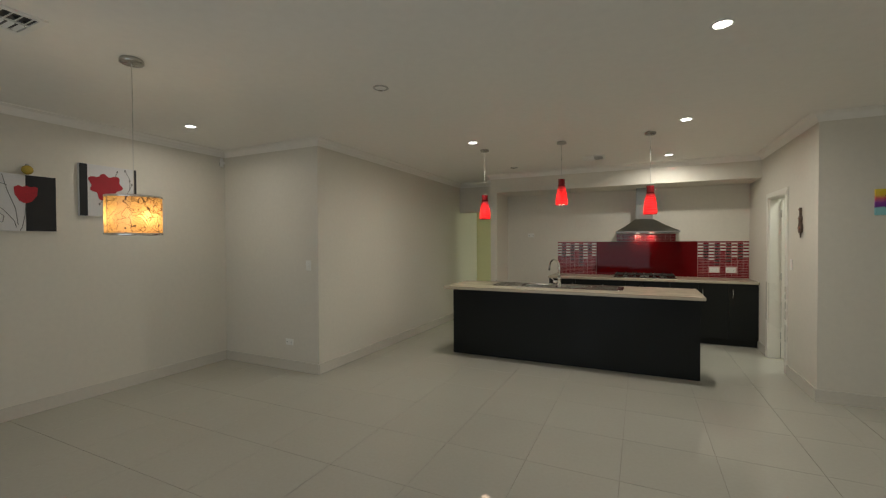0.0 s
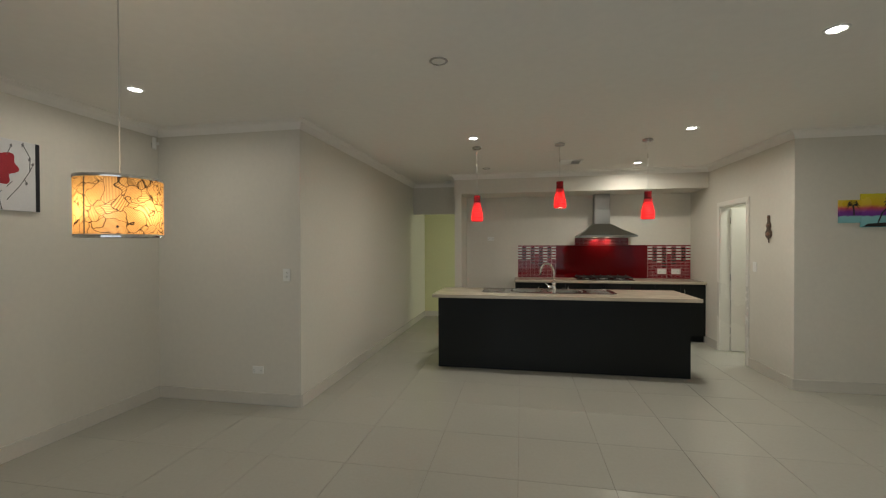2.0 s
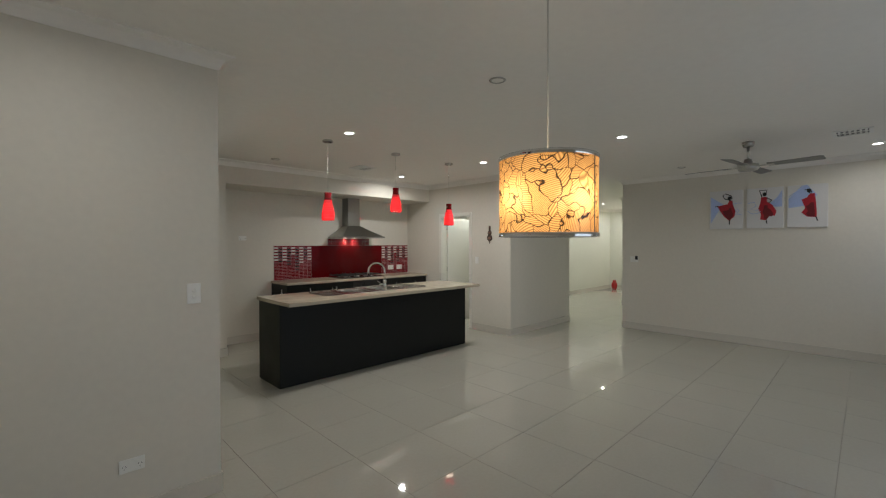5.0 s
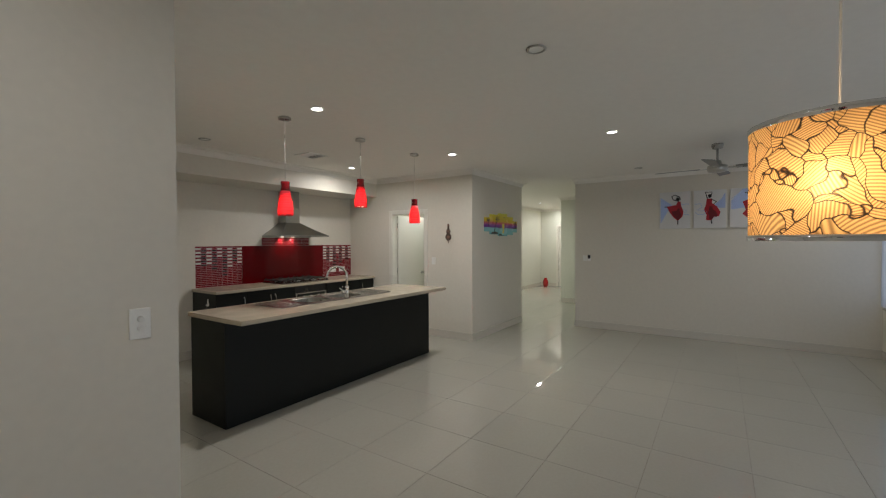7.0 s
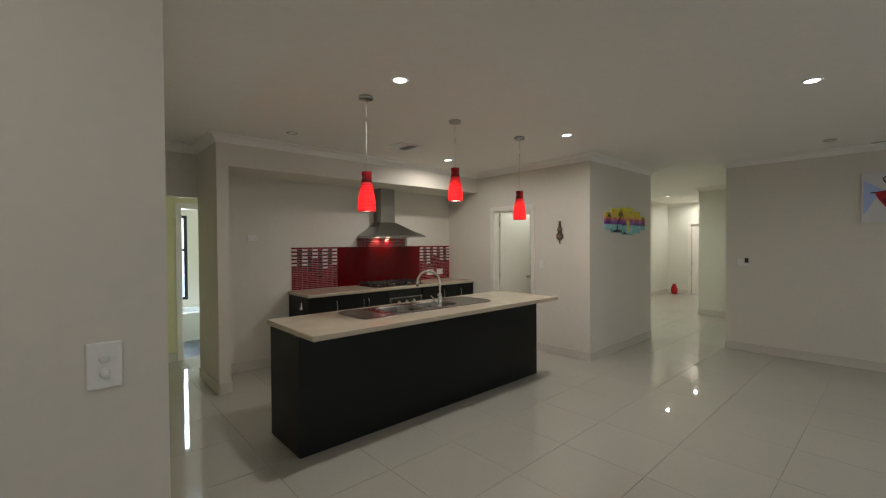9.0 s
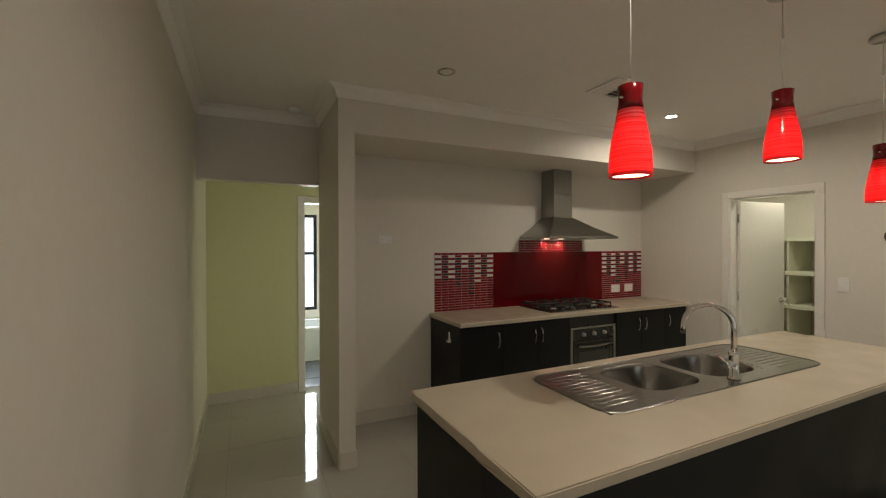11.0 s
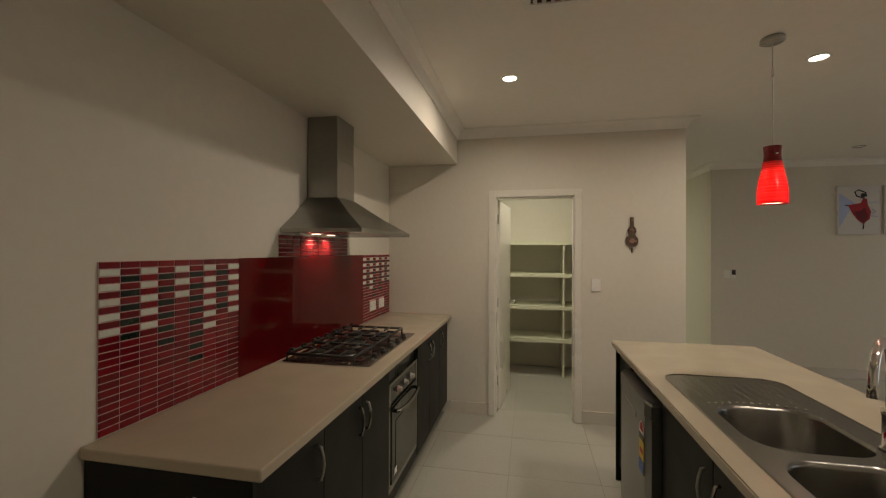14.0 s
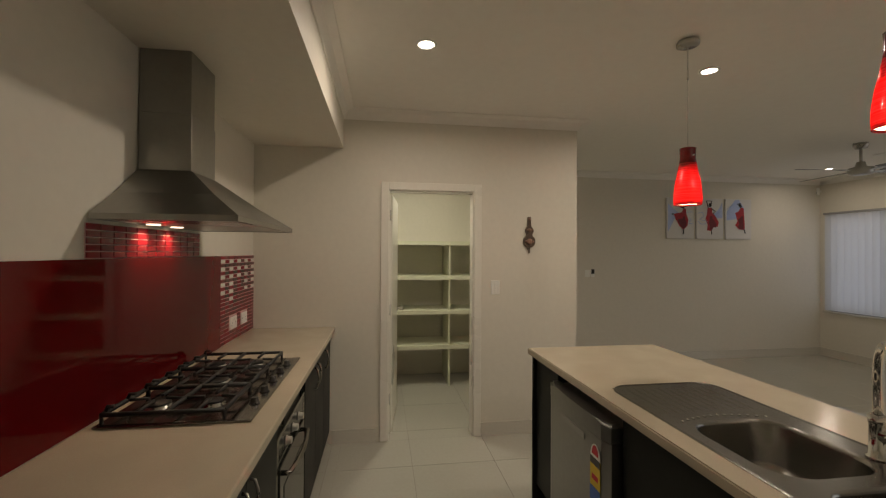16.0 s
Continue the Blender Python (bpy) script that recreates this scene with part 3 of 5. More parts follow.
# ---- outside ----
structure("backdrop", B(-4.5, 1.5, 13.0, 13.05, -0.2, 4.0), glow("bright_overcast_distance", (0.72, 0.85, 1.0), 1.8), "plain bright sky beyond the bathroom window", "backdrop")
g = structure("ground", B(-60, 60, -60, 60, -0.35, -0.2), mat("pale_paving", (0.3, 0.28, 0.25), 0.8, 0, 0.1, 1, 0.3, 20), "pale paving outside the house", "ground")
tagged(g, kind="structure")


# ---- kitchen run ----
def bar_handle(parent, m, length=0.128):
    """A bow handle: bent along z, standing out along -y."""
    pts = [(0, 0, -length / 2), (0, -0.014, -length / 2 + 0.004), (0, -0.022, -length / 4), (0, -0.026, 0), (0, -0.022, length / 4), (0, -0.014, length / 2 - 0.004), (0, 0, length / 2)]
    return part("handle", shift(tube(bmesh.new(), pts, 0.0055, 10), m), NICKEL, parent, "satin nickel bow handle")


def base_unit(x0, x1, doors, label, y0=7.335, y1=7.895):
    """Kitchen cabinet: body, plinth and doors (x0, x1, handle x)."""
    ob = thing("base_cabinet", label, "cabinet", "cabinets under the cooktop bench")
    part("body", B(x0, x1, y0, y1, 0.1, 0.896), LAMINATE, ob)
    part("plinth", B(x0, x1, y0 + 0.05, y0 + 0.066, 0.002, 0.1), LAMINATE, ob)
    for a, b, hx in doors:
        d = part("cabinet_door", B(a + 0.0015, b - 0.0015, y0 - 0.019, y0 - 0.001, 0.105, 0.892, bevel=0.0015), LAMINATE, ob)
        bar_handle(d, pose(hx, y0 - 0.019, 0.755))
    return ob


base_unit(-0.97, -0.56, [(-0.97, -0.56, -0.61)], "black laminate base cabinet with one door")
base_unit(-0.56, 0.19, [(-0.56, -0.185, -0.225), (-0.185, 0.19, -0.145)], "black laminate base cabinet with two doors")
base_unit(0.80, 1.53, [(0.80, 1.165, 1.115), (1.165, 1.53, 1.215)], "black laminate base cabinet with two doors")
base_unit(1.53, 1.88, [(1.53, 1.88, 1.58)], "black laminate base cabinet with one door by the wall")
ep = tagged(part("end_panel", B(-0.986, -0.9705, 7.312, 7.9, 0.002, 0.896, bevel=0.001), LAMINATE), "black laminate end panel of the kitchen bench", "panel")
hook = thing("wall_hook", "small white plastic hook stuck on the end panel", "hook")
bm = prism(bmesh.new(), [(-0.022, -0.035), (0.02, -0.045), (0.026, -0.02), (0.012, 0.0), (0.004, 0.05), (-0.006, 0.05), (-0.01, 0.0), (-0.024, -0.015)], lambda u, v, d: (-0.9855 - d, 7.50 + u, 0.775 + v), 0.008)
part("hook_plate", bm, PLASTIC, hook)
part("hook_arm", tube(bmesh.new(), [(-0.994, 7.50, 0.75), (-1.01, 7.50, 0.743), (-1.015, 7.50, 0.757)], 0.004), PLASTIC, hook)
bm = B(-1.0, XK - 0.002, 7.276, YB - 0.003, 0.897, 0.935, bevel=0.006)
tagged(part("worktop", bm, WORKTOP), "cream laminate worktop with square edge under the splashback", "worktop")

oven = thing("oven", "built-in stainless steel oven with dark glass door", "oven")
part("body", B(0.192, 0.798, 7.345, 7.885, 0.12, 0.894), BLACK, oven)
bm = B(0.20, 0.79, 7.318, 7.344, 0.17, 0.205, bevel=0.002)
box(bm, 0.20, 0.232, 7.318, 7.344, 0.206, 0.765, 0.002), box(bm, 0.758, 0.79, 7.318, 7.344, 0.206, 0.765, 0.002), box(bm, 0.20, 0.79, 7.318, 7.344, 0.766, 0.785, 0.002)
part("trim_frame", bm, STEEL, oven)
part("control_panel", B(0.233, 0.757, 7.32, 7.344, 0.665, 0.764), OVEN_GLASS, oven, "black control panel")
for kx in (0.36, 0.495, 0.63):
    part("oven_knob", shift(lathe(bmesh.new(), [(0.021, 0), (0.021, 0.004), (0.017, 0.006), (0.015, 0.024), (0.013, 0.026)], seg=20), pose(kx, 7.319, 0.715, 90)), NICKEL, oven)
od = part("oven_door", B(0.233, 0.757, 7.312, 7.344, 0.207, 0.655, bevel=0.003), OVEN_GLASS, oven, "dark glass oven door")
part("oven_window", B(0.30, 0.69, 7.3095, 7.3115, 0.27, 0.55), mat("grey_oven_window", (0.05, 0.054, 0.044), 0.06, 0, 0.05, 4), od)
part("oven_handle", tube(bmesh.new(), [(0.28, 7.312, 0.615), (0.285, 7.287, 0.612), (0.38, 7.276, 0.606), (0.495, 7.272, 0.604), (0.61, 7.276, 0.606), (0.705, 7.287, 0.612), (0.71, 7.312, 0.615)], 0.011, 12), STEEL, od)
part("sticker", B(0.27, 0.31, 7.3075, 7.309, 0.25, 0.285), PLASTIC, od, "small pale sticker")
part("lower_panel", B(0.20, 0.79, 7.318, 7.344, 0.106, 0.168), LAMINATE, oven)

# gas cooktop
hob = thing("gas_cooktop", "stainless five-burner gas cooktop with black trivets", "cooktop")
HX0, HX1, HY0, HY1, HZ = 0.012, 0.888, 7.36, 7.865, 0.9355
part("plate", B(HX0, HX1, HY0, HY1, HZ, HZ + 0.008, bevel=0.003), STEEL, hob)
part("burner_pan", B(HX0 + 0.012, HX1 - 0.012, 7.435, HY1 - 0.01, HZ + 0.0085, HZ + 0.0105, bevel=0.0008), mat("smoked_steel_pan", (0.15, 0.135, 0.12), 0.17, 0.9, 0.1, 10), hob, "dark glossy burner pan")
BURN = [(0.175, 7.74, 0.045), (0.175, 7.545, 0.036), (0.45, 7.645, 0.06), (0.725, 7.74, 0.045), (0.725, 7.545, 0.035)]
for bx, by, br in BURN:
    bb = part("burner", lathe(bmesh.new(), [(br * 1.25, 0), (br * 1.2, 0.006), (br, 0.008), (br, 0.016)], (bx, by, HZ + 0.008), 24), NICKEL, hob, "steel burner ring")
    part("burner_cap", lathe(bmesh.new(), [(br * 0.95, 0.0165), (br * 0.98, 0.02), (br * 0.9, 0.024), (0.001, 0.025)], (bx, by, HZ + 0.008), 24), IRON, bb, "black enamel cap")
for tx0, tx1, cxs in ((0.03, 0.31, (0.175,)), (0.32, 0.58, (0.45,)), (0.59, 0.87, (0.725,))):
    bm = bmesh.new()
    zt, ya, yb = HZ + 0.042, 7.455, 7.845
    for p in ([(tx0, ya, zt), (tx1, ya, zt)], [(tx0, yb, zt), (tx1, yb, zt)], [(tx0, ya, zt), (tx0, yb, zt)], [(tx1, ya, zt), (tx1, yb, zt)], [(tx0, 7.645, zt), (tx1, 7.645, zt)]):
        tube(bm, p, 0.0085, 6)
    cx = cxs[0]
    for yy in (7.545, 7.74):
        for dx, dy in ((1, 0), (-1, 0), (0, 1), (0, -1)):
            ex = (tx1 if dx > 0 else tx0) if dx else cx
            ey = yy if dx else yy + dy * 0.095
            tube(bm, [(ex, ey, zt), (cx + dx * 0.03, yy + dy * 0.03, zt + 0.003)], 0.0065, 6)
    for fx in (tx0, tx1):
        for fy in (ya, yb):
            tube(bm, [(fx, fy, zt), (fx, fy, HZ + 0.0085)], 0.006, 6)
    for fx in (tx0 + 0.02, cx, tx1 - 0.02):
        tube(bm, [(fx, yb, zt), (fx, yb - 0.008, zt + 0.022), (fx, yb - 0.03, zt + 0.022)], 0.007, 6)
    part("trivet", bm, IRON, hob, "black cast-iron trivet")
for i in range(5):
    part("control_knob", lathe(bmesh.new(), [(0.02, 0), (0.02, 0.004), (0.015, 0.006), (0.014, 0.022), (0.012, 0.024)], (0.18 + i * 0.1375, 7.398, HZ + 0.008), 18), BLACK, hob, "black control knob")

# range hood
hood = thing("range_hood", "brushed steel canopy range hood with square chimney", "range hood")
bm = bmesh.new()


def ring(x0, x1, y0, y1, z):
    return [bm.verts.new(p) for p in ((x0, y0, z), (x1, y0, z), (x1, y1, z), (x0, y1, z))]


def skin(rows):
    for a, b in zip(rows, rows[1:]):
        for i in range(4):
            bm.faces.new((a[i], a[(i + 1) % 4], b[(i + 1) % 4], b[i]))


rows = [ring(0.06, 0.92, 7.44, 7.89, 1.64), ring(0.04, 0.94, 7.42, 7.90, 1.64), ring(0.04, 0.94, 7.42, 7.90, 1.662), ring(0.18, 0.762, 7.553, 7.90, 1.752), ring(0.318, 0.582, 7.69, 7.90, 1.862), ring(0.322, 0.578, 7.694, 7.90, 1.864)]
skin(rows)
part("canopy", bm, STEEL_V, hood)
bm = B(0.326, 0.574, 7.698, 7.90, 1.865, 2.10, bevel=0.002)
box(bm, 0.329, 0.571, 7.701, 7.90, 2.101, ZB - 0.001, 0.002)
part("chimney", bm, STEEL_V, hood)
part("filter", B(0.065, 0.915, 7.445, 7.885, 1.643, 1.65), NICKEL, hood, "grey metal grease filter")
for hx in (0.36, 0.56):
    part("hood_light", lathe(bmesh.new(), [(0.026, 1.6395), (0.026, 1.6425)], (hx, 7.855, 0), 20), HOOD_LED, hood, "lit round hood lamp")

# splashback
structure("splash_panel", B(-0.288, 1.212, YB - 0.008, YB - 0.002, 0.937, 1.503, bevel=0.001), RED_GLASS, "glossy deep red glass splashback panel", "splashback")


def tile_mesh(name, w, h, d, material):
    tb = B(-w / 2, w / 2, -d, 0, -h / 2, h / 2)
    front = [f for f in tb.faces if f.calc_center_median().y < -d * 0.9]
    bmesh.ops.bevel(tb, geom=[e for f in front for e in f.edges], offset=0.0012, segments=1, affect="EDGES")
    bmesh.ops.recalc_face_normals(tb, faces=tb.faces)
    me = bpy.data.meshes.new(name)
    tb.to_mesh(me)
    tb.free()
    me.materials.append(material)
    return me


ROWS_N = 23
PITCH_Z = (1.503 - 0.937) / ROWS_N


def mosaic(name, x0, x1, cols, z0, rows_n, white, dark, label, skip=()):
    base = structure(name, B(x0, x1, YB - 0.004, YB - 0.001, z0, z0 + rows_n * PITCH_Z), PINK_GROUT, label, "mosaic")
    px = (x1 - x0) / cols
    meshes = [tile_mesh("tile", px - 0.0042, PITCH_Z - 0.0042, 0.0035, m) for m in (RED_TILE, WHITE_TILE, DARK_TILE)]
    for c in range(cols):
        for r in range(rows_n):
            kind = 0
            if r % 2 == 1 and r < white.get(c, 0):
                kind = 1
            if r % 2 == 0 and 0 < r <= dark.get(c, 0):
                kind = 2
            cx, cz = x0 + (c + 0.5) * px, z0 + (rows_n - r - 0.5) * PITCH_Z
            if any(a < cx < b and e < cz < f for a, b, e, f in skip):
                continue
            t = new("tile", meshes[kind])
            t.parent = base
            t.location = (cx, YB - 0.004, cz)
    return base


def gpo(name, m, label, w=0.115, h=0.072, kind="outlet"):
    """Wall plate with pin slots and rockers."""
    ob = thing(name, label, kind)
    part("plate", shift(B(-w / 2, w / 2, -0.009, 0, -h / 2, h / 2, bevel=0.003), m), PLASTIC, ob)
    if kind == "outlet":
        for s in (-1, 1):
            part("rocker", shift(B(s * 0.014 - 0.006, s * 0.014 + 0.006, -0.012, -0.0085, 0.012, 0.028, bevel=0.001), m), PLASTIC, ob)
            bm = bmesh.new()
            for a, b, r in ((-0.007, 0.004, 25), (0.007, 0.004, -25), (0, -0.012, 0)):
                box_m = shift(B(-0.001, 0.001, -0.0098, -0.0088, -0.005, 0.005), m @ pose(s * 0.035 + a, 0, b - 0.004, 0, r, 0))
                tmp = bpy.data.meshes.new("slot")
                box_m.to_mesh(tmp)
                box_m.free()
                bm.from_mesh(tmp)
                bpy.data.meshes.remove(tmp)
            part("pin_slots", bm, BLACK, ob)
    else:
        n = 3 if h > 0.1 else 1
        for i in range(n):
            zc = (i - (n - 1) / 2) * 0.03
            part("rocker", shift(B(-0.009, 0.009, -0.0125, -0.0085, zc - 0.011, zc + 0.011, bevel=0.002), m), PLASTIC, ob)
    return ob


OUT1, OUT2 = (1.435, 1.055), (1.65, 1.055)
skips = [(x - 0.07, x + 0.07, z - 0.045, z + 0.045) for x, z in (OUT1, OUT2)]
for x, z in (OUT1, OUT2):
    gpo("power_outlet", pose(x, YB - 0.004, z), "white double power outlet set in the mosaic", 0.125, 0.08)
gpo("power_outlet", pose(-1.43, YB, 1.625), "white double power outlet on the kitchen wall")
dim = thing("dimmer_switch", "white switch plate with two round dimmer knobs", "switch")
part("plate", B(-3.092, -3.018, YS - 0.009, YS, 1.18, 1.30, bevel=0.004), PLASTIC, dim)
for z in (1.222, 1.258):
    part("dimmer_knob", shift(lathe(bmesh.new(), [(0.012, 0), (0.011, 0.006), (0.009, 0.008), (0.001, 0.0085)], seg=18), pose(-3.055, YS - 0.009, z, 90)), PLASTIC, dim)
gpo("power_outlet", pose(-3.36, YS, 0.33), "white double power outlet low on the wall")
gpo("light_switch", pose(XK, 5.965, 1.24, 0, 0, -90), "white triple light switch beside the pantry door", 0.075, 0.118, "switch")
gpo("light_switch", pose(XR, 4.06, 1.25, 0, 0, -90), "white switch plate beside the air conditioner control", 0.075, 0.1, "switch")
ctl = thing("air_control", "small grey air conditioner remote in a wall cradle", "remote control")
part("cradle", B(XR - 0.018, XR, 3.96, 4.015, 1.20, 1.30, bevel=0.003), PLASTIC, ctl)
part("display", B(XR - 0.024, XR - 0.0185, 3.965, 4.01, 1.245, 1.31, bevel=0.002), BLACK, ctl, "dark display")

# ---- island ----
IX0, IX1, IY0, IY1 = -1.905, 0.975, 5.418, 5.975
isl = thing("kitchen_island", "long black laminate island bench", "island")
part("front_panel", B(IX0, IX1, IY0, IY0 + 0.018, 0.003, 0.894, bevel=0.001), LAMINATE, isl)
part("end_panel", B(IX0, IX0 + 0.018, IY0 + 0.0185, IY1, 0.003, 0.894, bevel=0.001), LAMINATE, isl)
part("end_panel", B(IX1 - 0.018, IX1, IY0 + 0.0185, IY1, 0.003, 0.894, bevel=0.001), LAMINATE, isl)
part("inner_panel", B(0.63, 0.648, IY0 + 0.0185, IY1 - 0.02, 0.003, 0.894), LAMINATE, isl)
part("filler_panel", B(0.649, IX1 - 0.0185, IY1 - 0.04, IY1 - 0.022, 0.1, 0.894), LAMINATE, isl)
part("plinth", B(IX0 + 0.019, -0.012, IY1 - 0.07, IY1 - 0.055, 0.003, 0.1), LAMINATE, isl)
part("carcass", B(IX0 + 0.019, -0.013, IY0 + 0.019, IY1 - 0.02, 0.1, 0.6), LAMINATE, isl)
for a, b, hx in ((-1.88, -1.43, -1.48), (-1.43, -0.985, -1.38), (-0.985, -0.54, -0.594), (-0.54, -0.014, -0.484)):
    d = part("cabinet_door", B(a + 0.0015, b - 0.0015, IY1 - 0.0195, IY1 - 0.001, 0.105, 0.890, bevel=0.0015), LAMINATE, isl)
    bar_handle(d, pose(hx, IY1 - 0.001, 0.755, 0, 0, 180))

SX0, SX1, SY0, SY1 = -1.37, 0.215, 5.41, 5.915
bm = B(-1.925, 0.993, 5.136, SY0 + 0.015, 0.897, 0.935)
box(bm, -1.925, 0.993, SY1 - 0.015, 6.0, 0.897, 0.935)
box(bm, -1.925, SX0 + 0.015, SY0 + 0.015, SY1 - 0.015, 0.897, 0.935), box(bm, SX1 - 0.015, 0.993, SY0 + 0.015, SY1 - 0.015, 0.897, 0.935)
bmesh.ops.remove_doubles(bm, verts=bm.verts, dist=1e-5)
outer = [e for e in bm.edges if len(e.link_faces) == 2 and e.calc_face_angle(0) > 1 and all(abs(v.co.x + 1.925) < 1e-4 or abs(v.co.x - 0.993) < 1e-4 or abs(v.co.y - 5.136) < 1e-4 or abs(v.co.y - 6.0) < 1e-4 for v in e.verts)]
bmesh.ops.bevel(bm, geom=outer, offset=0.005, segments=2, affect="EDGES")
tagged(part("island_worktop", bm, WORKTOP), "cream laminate worktop of the island with a sink cut-out", "worktop")


def loop_edges(bm, pts, z):
    vs = [bm.verts.new((x, y, z)) for x, y in pts]
    return vs, [bm.edges.new((vs[i], vs[(i + 1) % len(vs)])) for i in range(len(vs))]


sink = thing("kitchen_sink", "stainless steel double bowl sink with two drainers", "sink")
SZ = 0.9385
BOWLS = [(-1.02, -0.63, 5.505, 5.862), (-0.58, -0.19, 5.505, 5.862)]
bm = bmesh.new()
edge_v, ed = loop_edges(bm, rounded(SX0 + 0.006, SX1 - 0.006, SY0 + 0.006, SY1 - 0.006, 0.085, 10), SZ)
alle = list(ed)
inner = []
for b in BOWLS:
    vs, e = loop_edges(bm, rounded(*b, 0.11, 8), SZ)
    inner.append(vs)
    alle += e
bmesh.ops.triangle_fill(bm, edges=alle, use_beauty=True)
lip = [bm.verts.new((x, y, SZ + 0.003)) for x, y in rounded(SX0 + 0.003, SX1 - 0.003, SY0 + 0.003, SY1 - 0.003, 0.087, 10)]
low = [bm.verts.new((x, y, 0.9352)) for x, y in rounded(SX0, SX1, SY0, SY1, 0.09, 10)]
for a, b in ((edge_v, lip), (lip, low)):
    for i in range(len(a)):
        bm.faces.new((a[i], a[(i + 1) % len(a)], b[(i + 1) % len(a)], b[i])).smooth = True
part("sink_top", bm, STEEL, sink)
for b in BOWLS:
    bm = bmesh.new()
    prev = None
    for inset, z, r in ((0, SZ, 0.11), (0.004, SZ - 0.003, 0.107), (0.008, SZ - 0.015, 0.104), (0.02, 0.80, 0.095), (0.033, 0.776, 0.085), (0.06, 0.765, 0.06)):
        cur = [bm.verts.new((x, y, z)) for x, y in rounded(b[0] + inset, b[1] - inset, b[2] + inset, b[3] - inset, r, 8)]
        if prev:
            for i in range(len(cur)):
                bm.faces.new((prev[i], prev[(i + 1) % len(cur)], cur[(i + 1) % len(cur)], cur[i])).smooth = True
        prev = cur
    bm.faces.new(prev)
    bw = part("bowl", bm, STEEL, sink)
    cx, cy = (b[0] + b[1]) / 2, (b[2] + b[3]) / 2
    part("waste", lathe(bmesh.new(), [(0.042, 0), (0.042, 0.003), (0.034, 0.0035), (0.03, 0.001), (0.001, 0.001)], (cx, cy, 0.7655), 24), CHROME, bw, "chrome waste")
for x0, x1 in ((SX0 + 0.05, -1.085), (-0.12, SX1 - 0.05)):
    for i in range(11):
        yy = 5.487 + i * 0.036
        bm = bmesh.new()
        lathe(bm, [(0.0005, -0.5), (0.5, -0.42), (0.5, 0.42), (0.0005, 0.5)], seg=10)
        shift(bm, Matrix.Translation(((x0 + x1) / 2, yy, SZ - 0.001)) @ Matrix.Diagonal((x1 - x0, 0.011, 0.005, 1)) @ pose(0, 0, 0, 0, 90))
        part("drainer_rib", bm, STEEL, sink)
for i in range(13):
    part("drainer_bead", lathe(bmesh.new(), [(0.006, 0), (0.005, 0.0028), (0.001, 0.0042)], (-0.152 - 0.0016 * (i - 6) ** 2 * 0.6, 5.515 + i * 0.028, SZ), 10), CHROME, sink)

tap = thing("mixer_tap", "chrome gooseneck kitchen mixer tap on the sink", "tap")
TX, TY = -0.505, 5.472
part("tap_body", lathe(bmesh.new(), [(0.028, 0), (0.028, 0.006), (0.021, 0.01), (0.021, 0.10), (0.023, 0.105), (0.023, 0.125), (0.014, 0.13)], (TX, TY, SZ + 0.0005), 24), CHROME, tap)
arc = [(TX, TY, SZ + 0.12), (TX, TY, SZ + 0.24)]
for i in range(1, 13):
    a = radians(180 - 15 * i)
    s = 0.707 * (0.105 + 0.105 * math.cos(a))
    arc.append((TX - s, TY + s, SZ + 0.24 + 0.105 * math.sin(a)))
arc.append((TX - 0.1505, TY + 0.1505, SZ + 0.20))
part("spout", tube(bmesh.new(), arc, 0.0125, 16), CHROME, tap)
lev = part("lever_housing", shift(lathe(bmesh.new(), [(0.019, 0), (0.019, 0.055), (0.016, 0.06)], seg=20), pose(TX - 0.012, TY, SZ + 0.07, 0, -90, 0)), CHROME, tap)
part("lever", tube(bmesh.new(), [(TX - 0.06, TY, SZ + 0.075), (TX - 0.075, TY + 0.004, SZ + 0.095), (TX - 0.10, TY + 0.012, SZ + 0.115)], 0.006, 10), CHROME, lev)

dw = thing("dishwasher", "silver grey freestanding dishwasher under the island", "dishwasher")
part("casing", B(0.002, 0.602, 5.50, 5.955, 0.02, 0.835, bevel=0.003), GREY_PLASTIC, dw)


def bowed_front(x0, x1, y0, y1, bow, z0, z1):
    """A door front that bulges slightly and has rounded ends."""
    n = 12
    pts = [(x0, y0)] + [(x0 + (x1 - x0) * i / n, y1 + bow * (1 - (2 * i / n - 1) ** 2) - (0.012 if i in (0, n) else 0)) for i in range(n + 1)] + [(x1, y0)]
    return prism(bmesh.new(), pts, lambda u, v, d: (u, v, z0 + d), z1 - z0)


dd = part("dishwasher_door", bowed_front(0.004, 0.60, 5.956, 6.022, 0.012, 0.12, 0.775), DW_STEEL, dw, "brushed grey door")
strip = bowed_front(0.004, 0.60, 5.956, 6.024, 0.014, 0.779, 0.852)
bmesh.ops.bevel(strip, geom=[e for e in strip.edges if all(v.co.z > 0.85 for v in e.verts)], offset=0.012, segments=3, affect="EDGES")
part("control_strip", strip, DW_STEEL, dw, "curved control strip")
part("handle_recess", B(0.18, 0.42, 6.033, 6.0365, 0.725, 0.75, bevel=0.001), GREY_PLASTIC, dd)
part("kick_plate", B(0.007, 0.597, 5.94, 5.953, 0.003, 0.115), BLACK, dw)
lab = part("energy_label", B(0.055, 0.135, 6.0285, 6.0305, 0.50, 0.68), LABEL_Y, dd, "yellow energy rating label")
part("label_arch", prism(bmesh.new(), [(0.04 * math.cos(radians(a)), 0.06 * math.sin(radians(a))) for a in range(0, 181, 15)], lambda u, v, d: (0.095 + u, 6.0288 + d, 0.68 + v), 0.0016), PLASTIC, lab, "white arched label top")
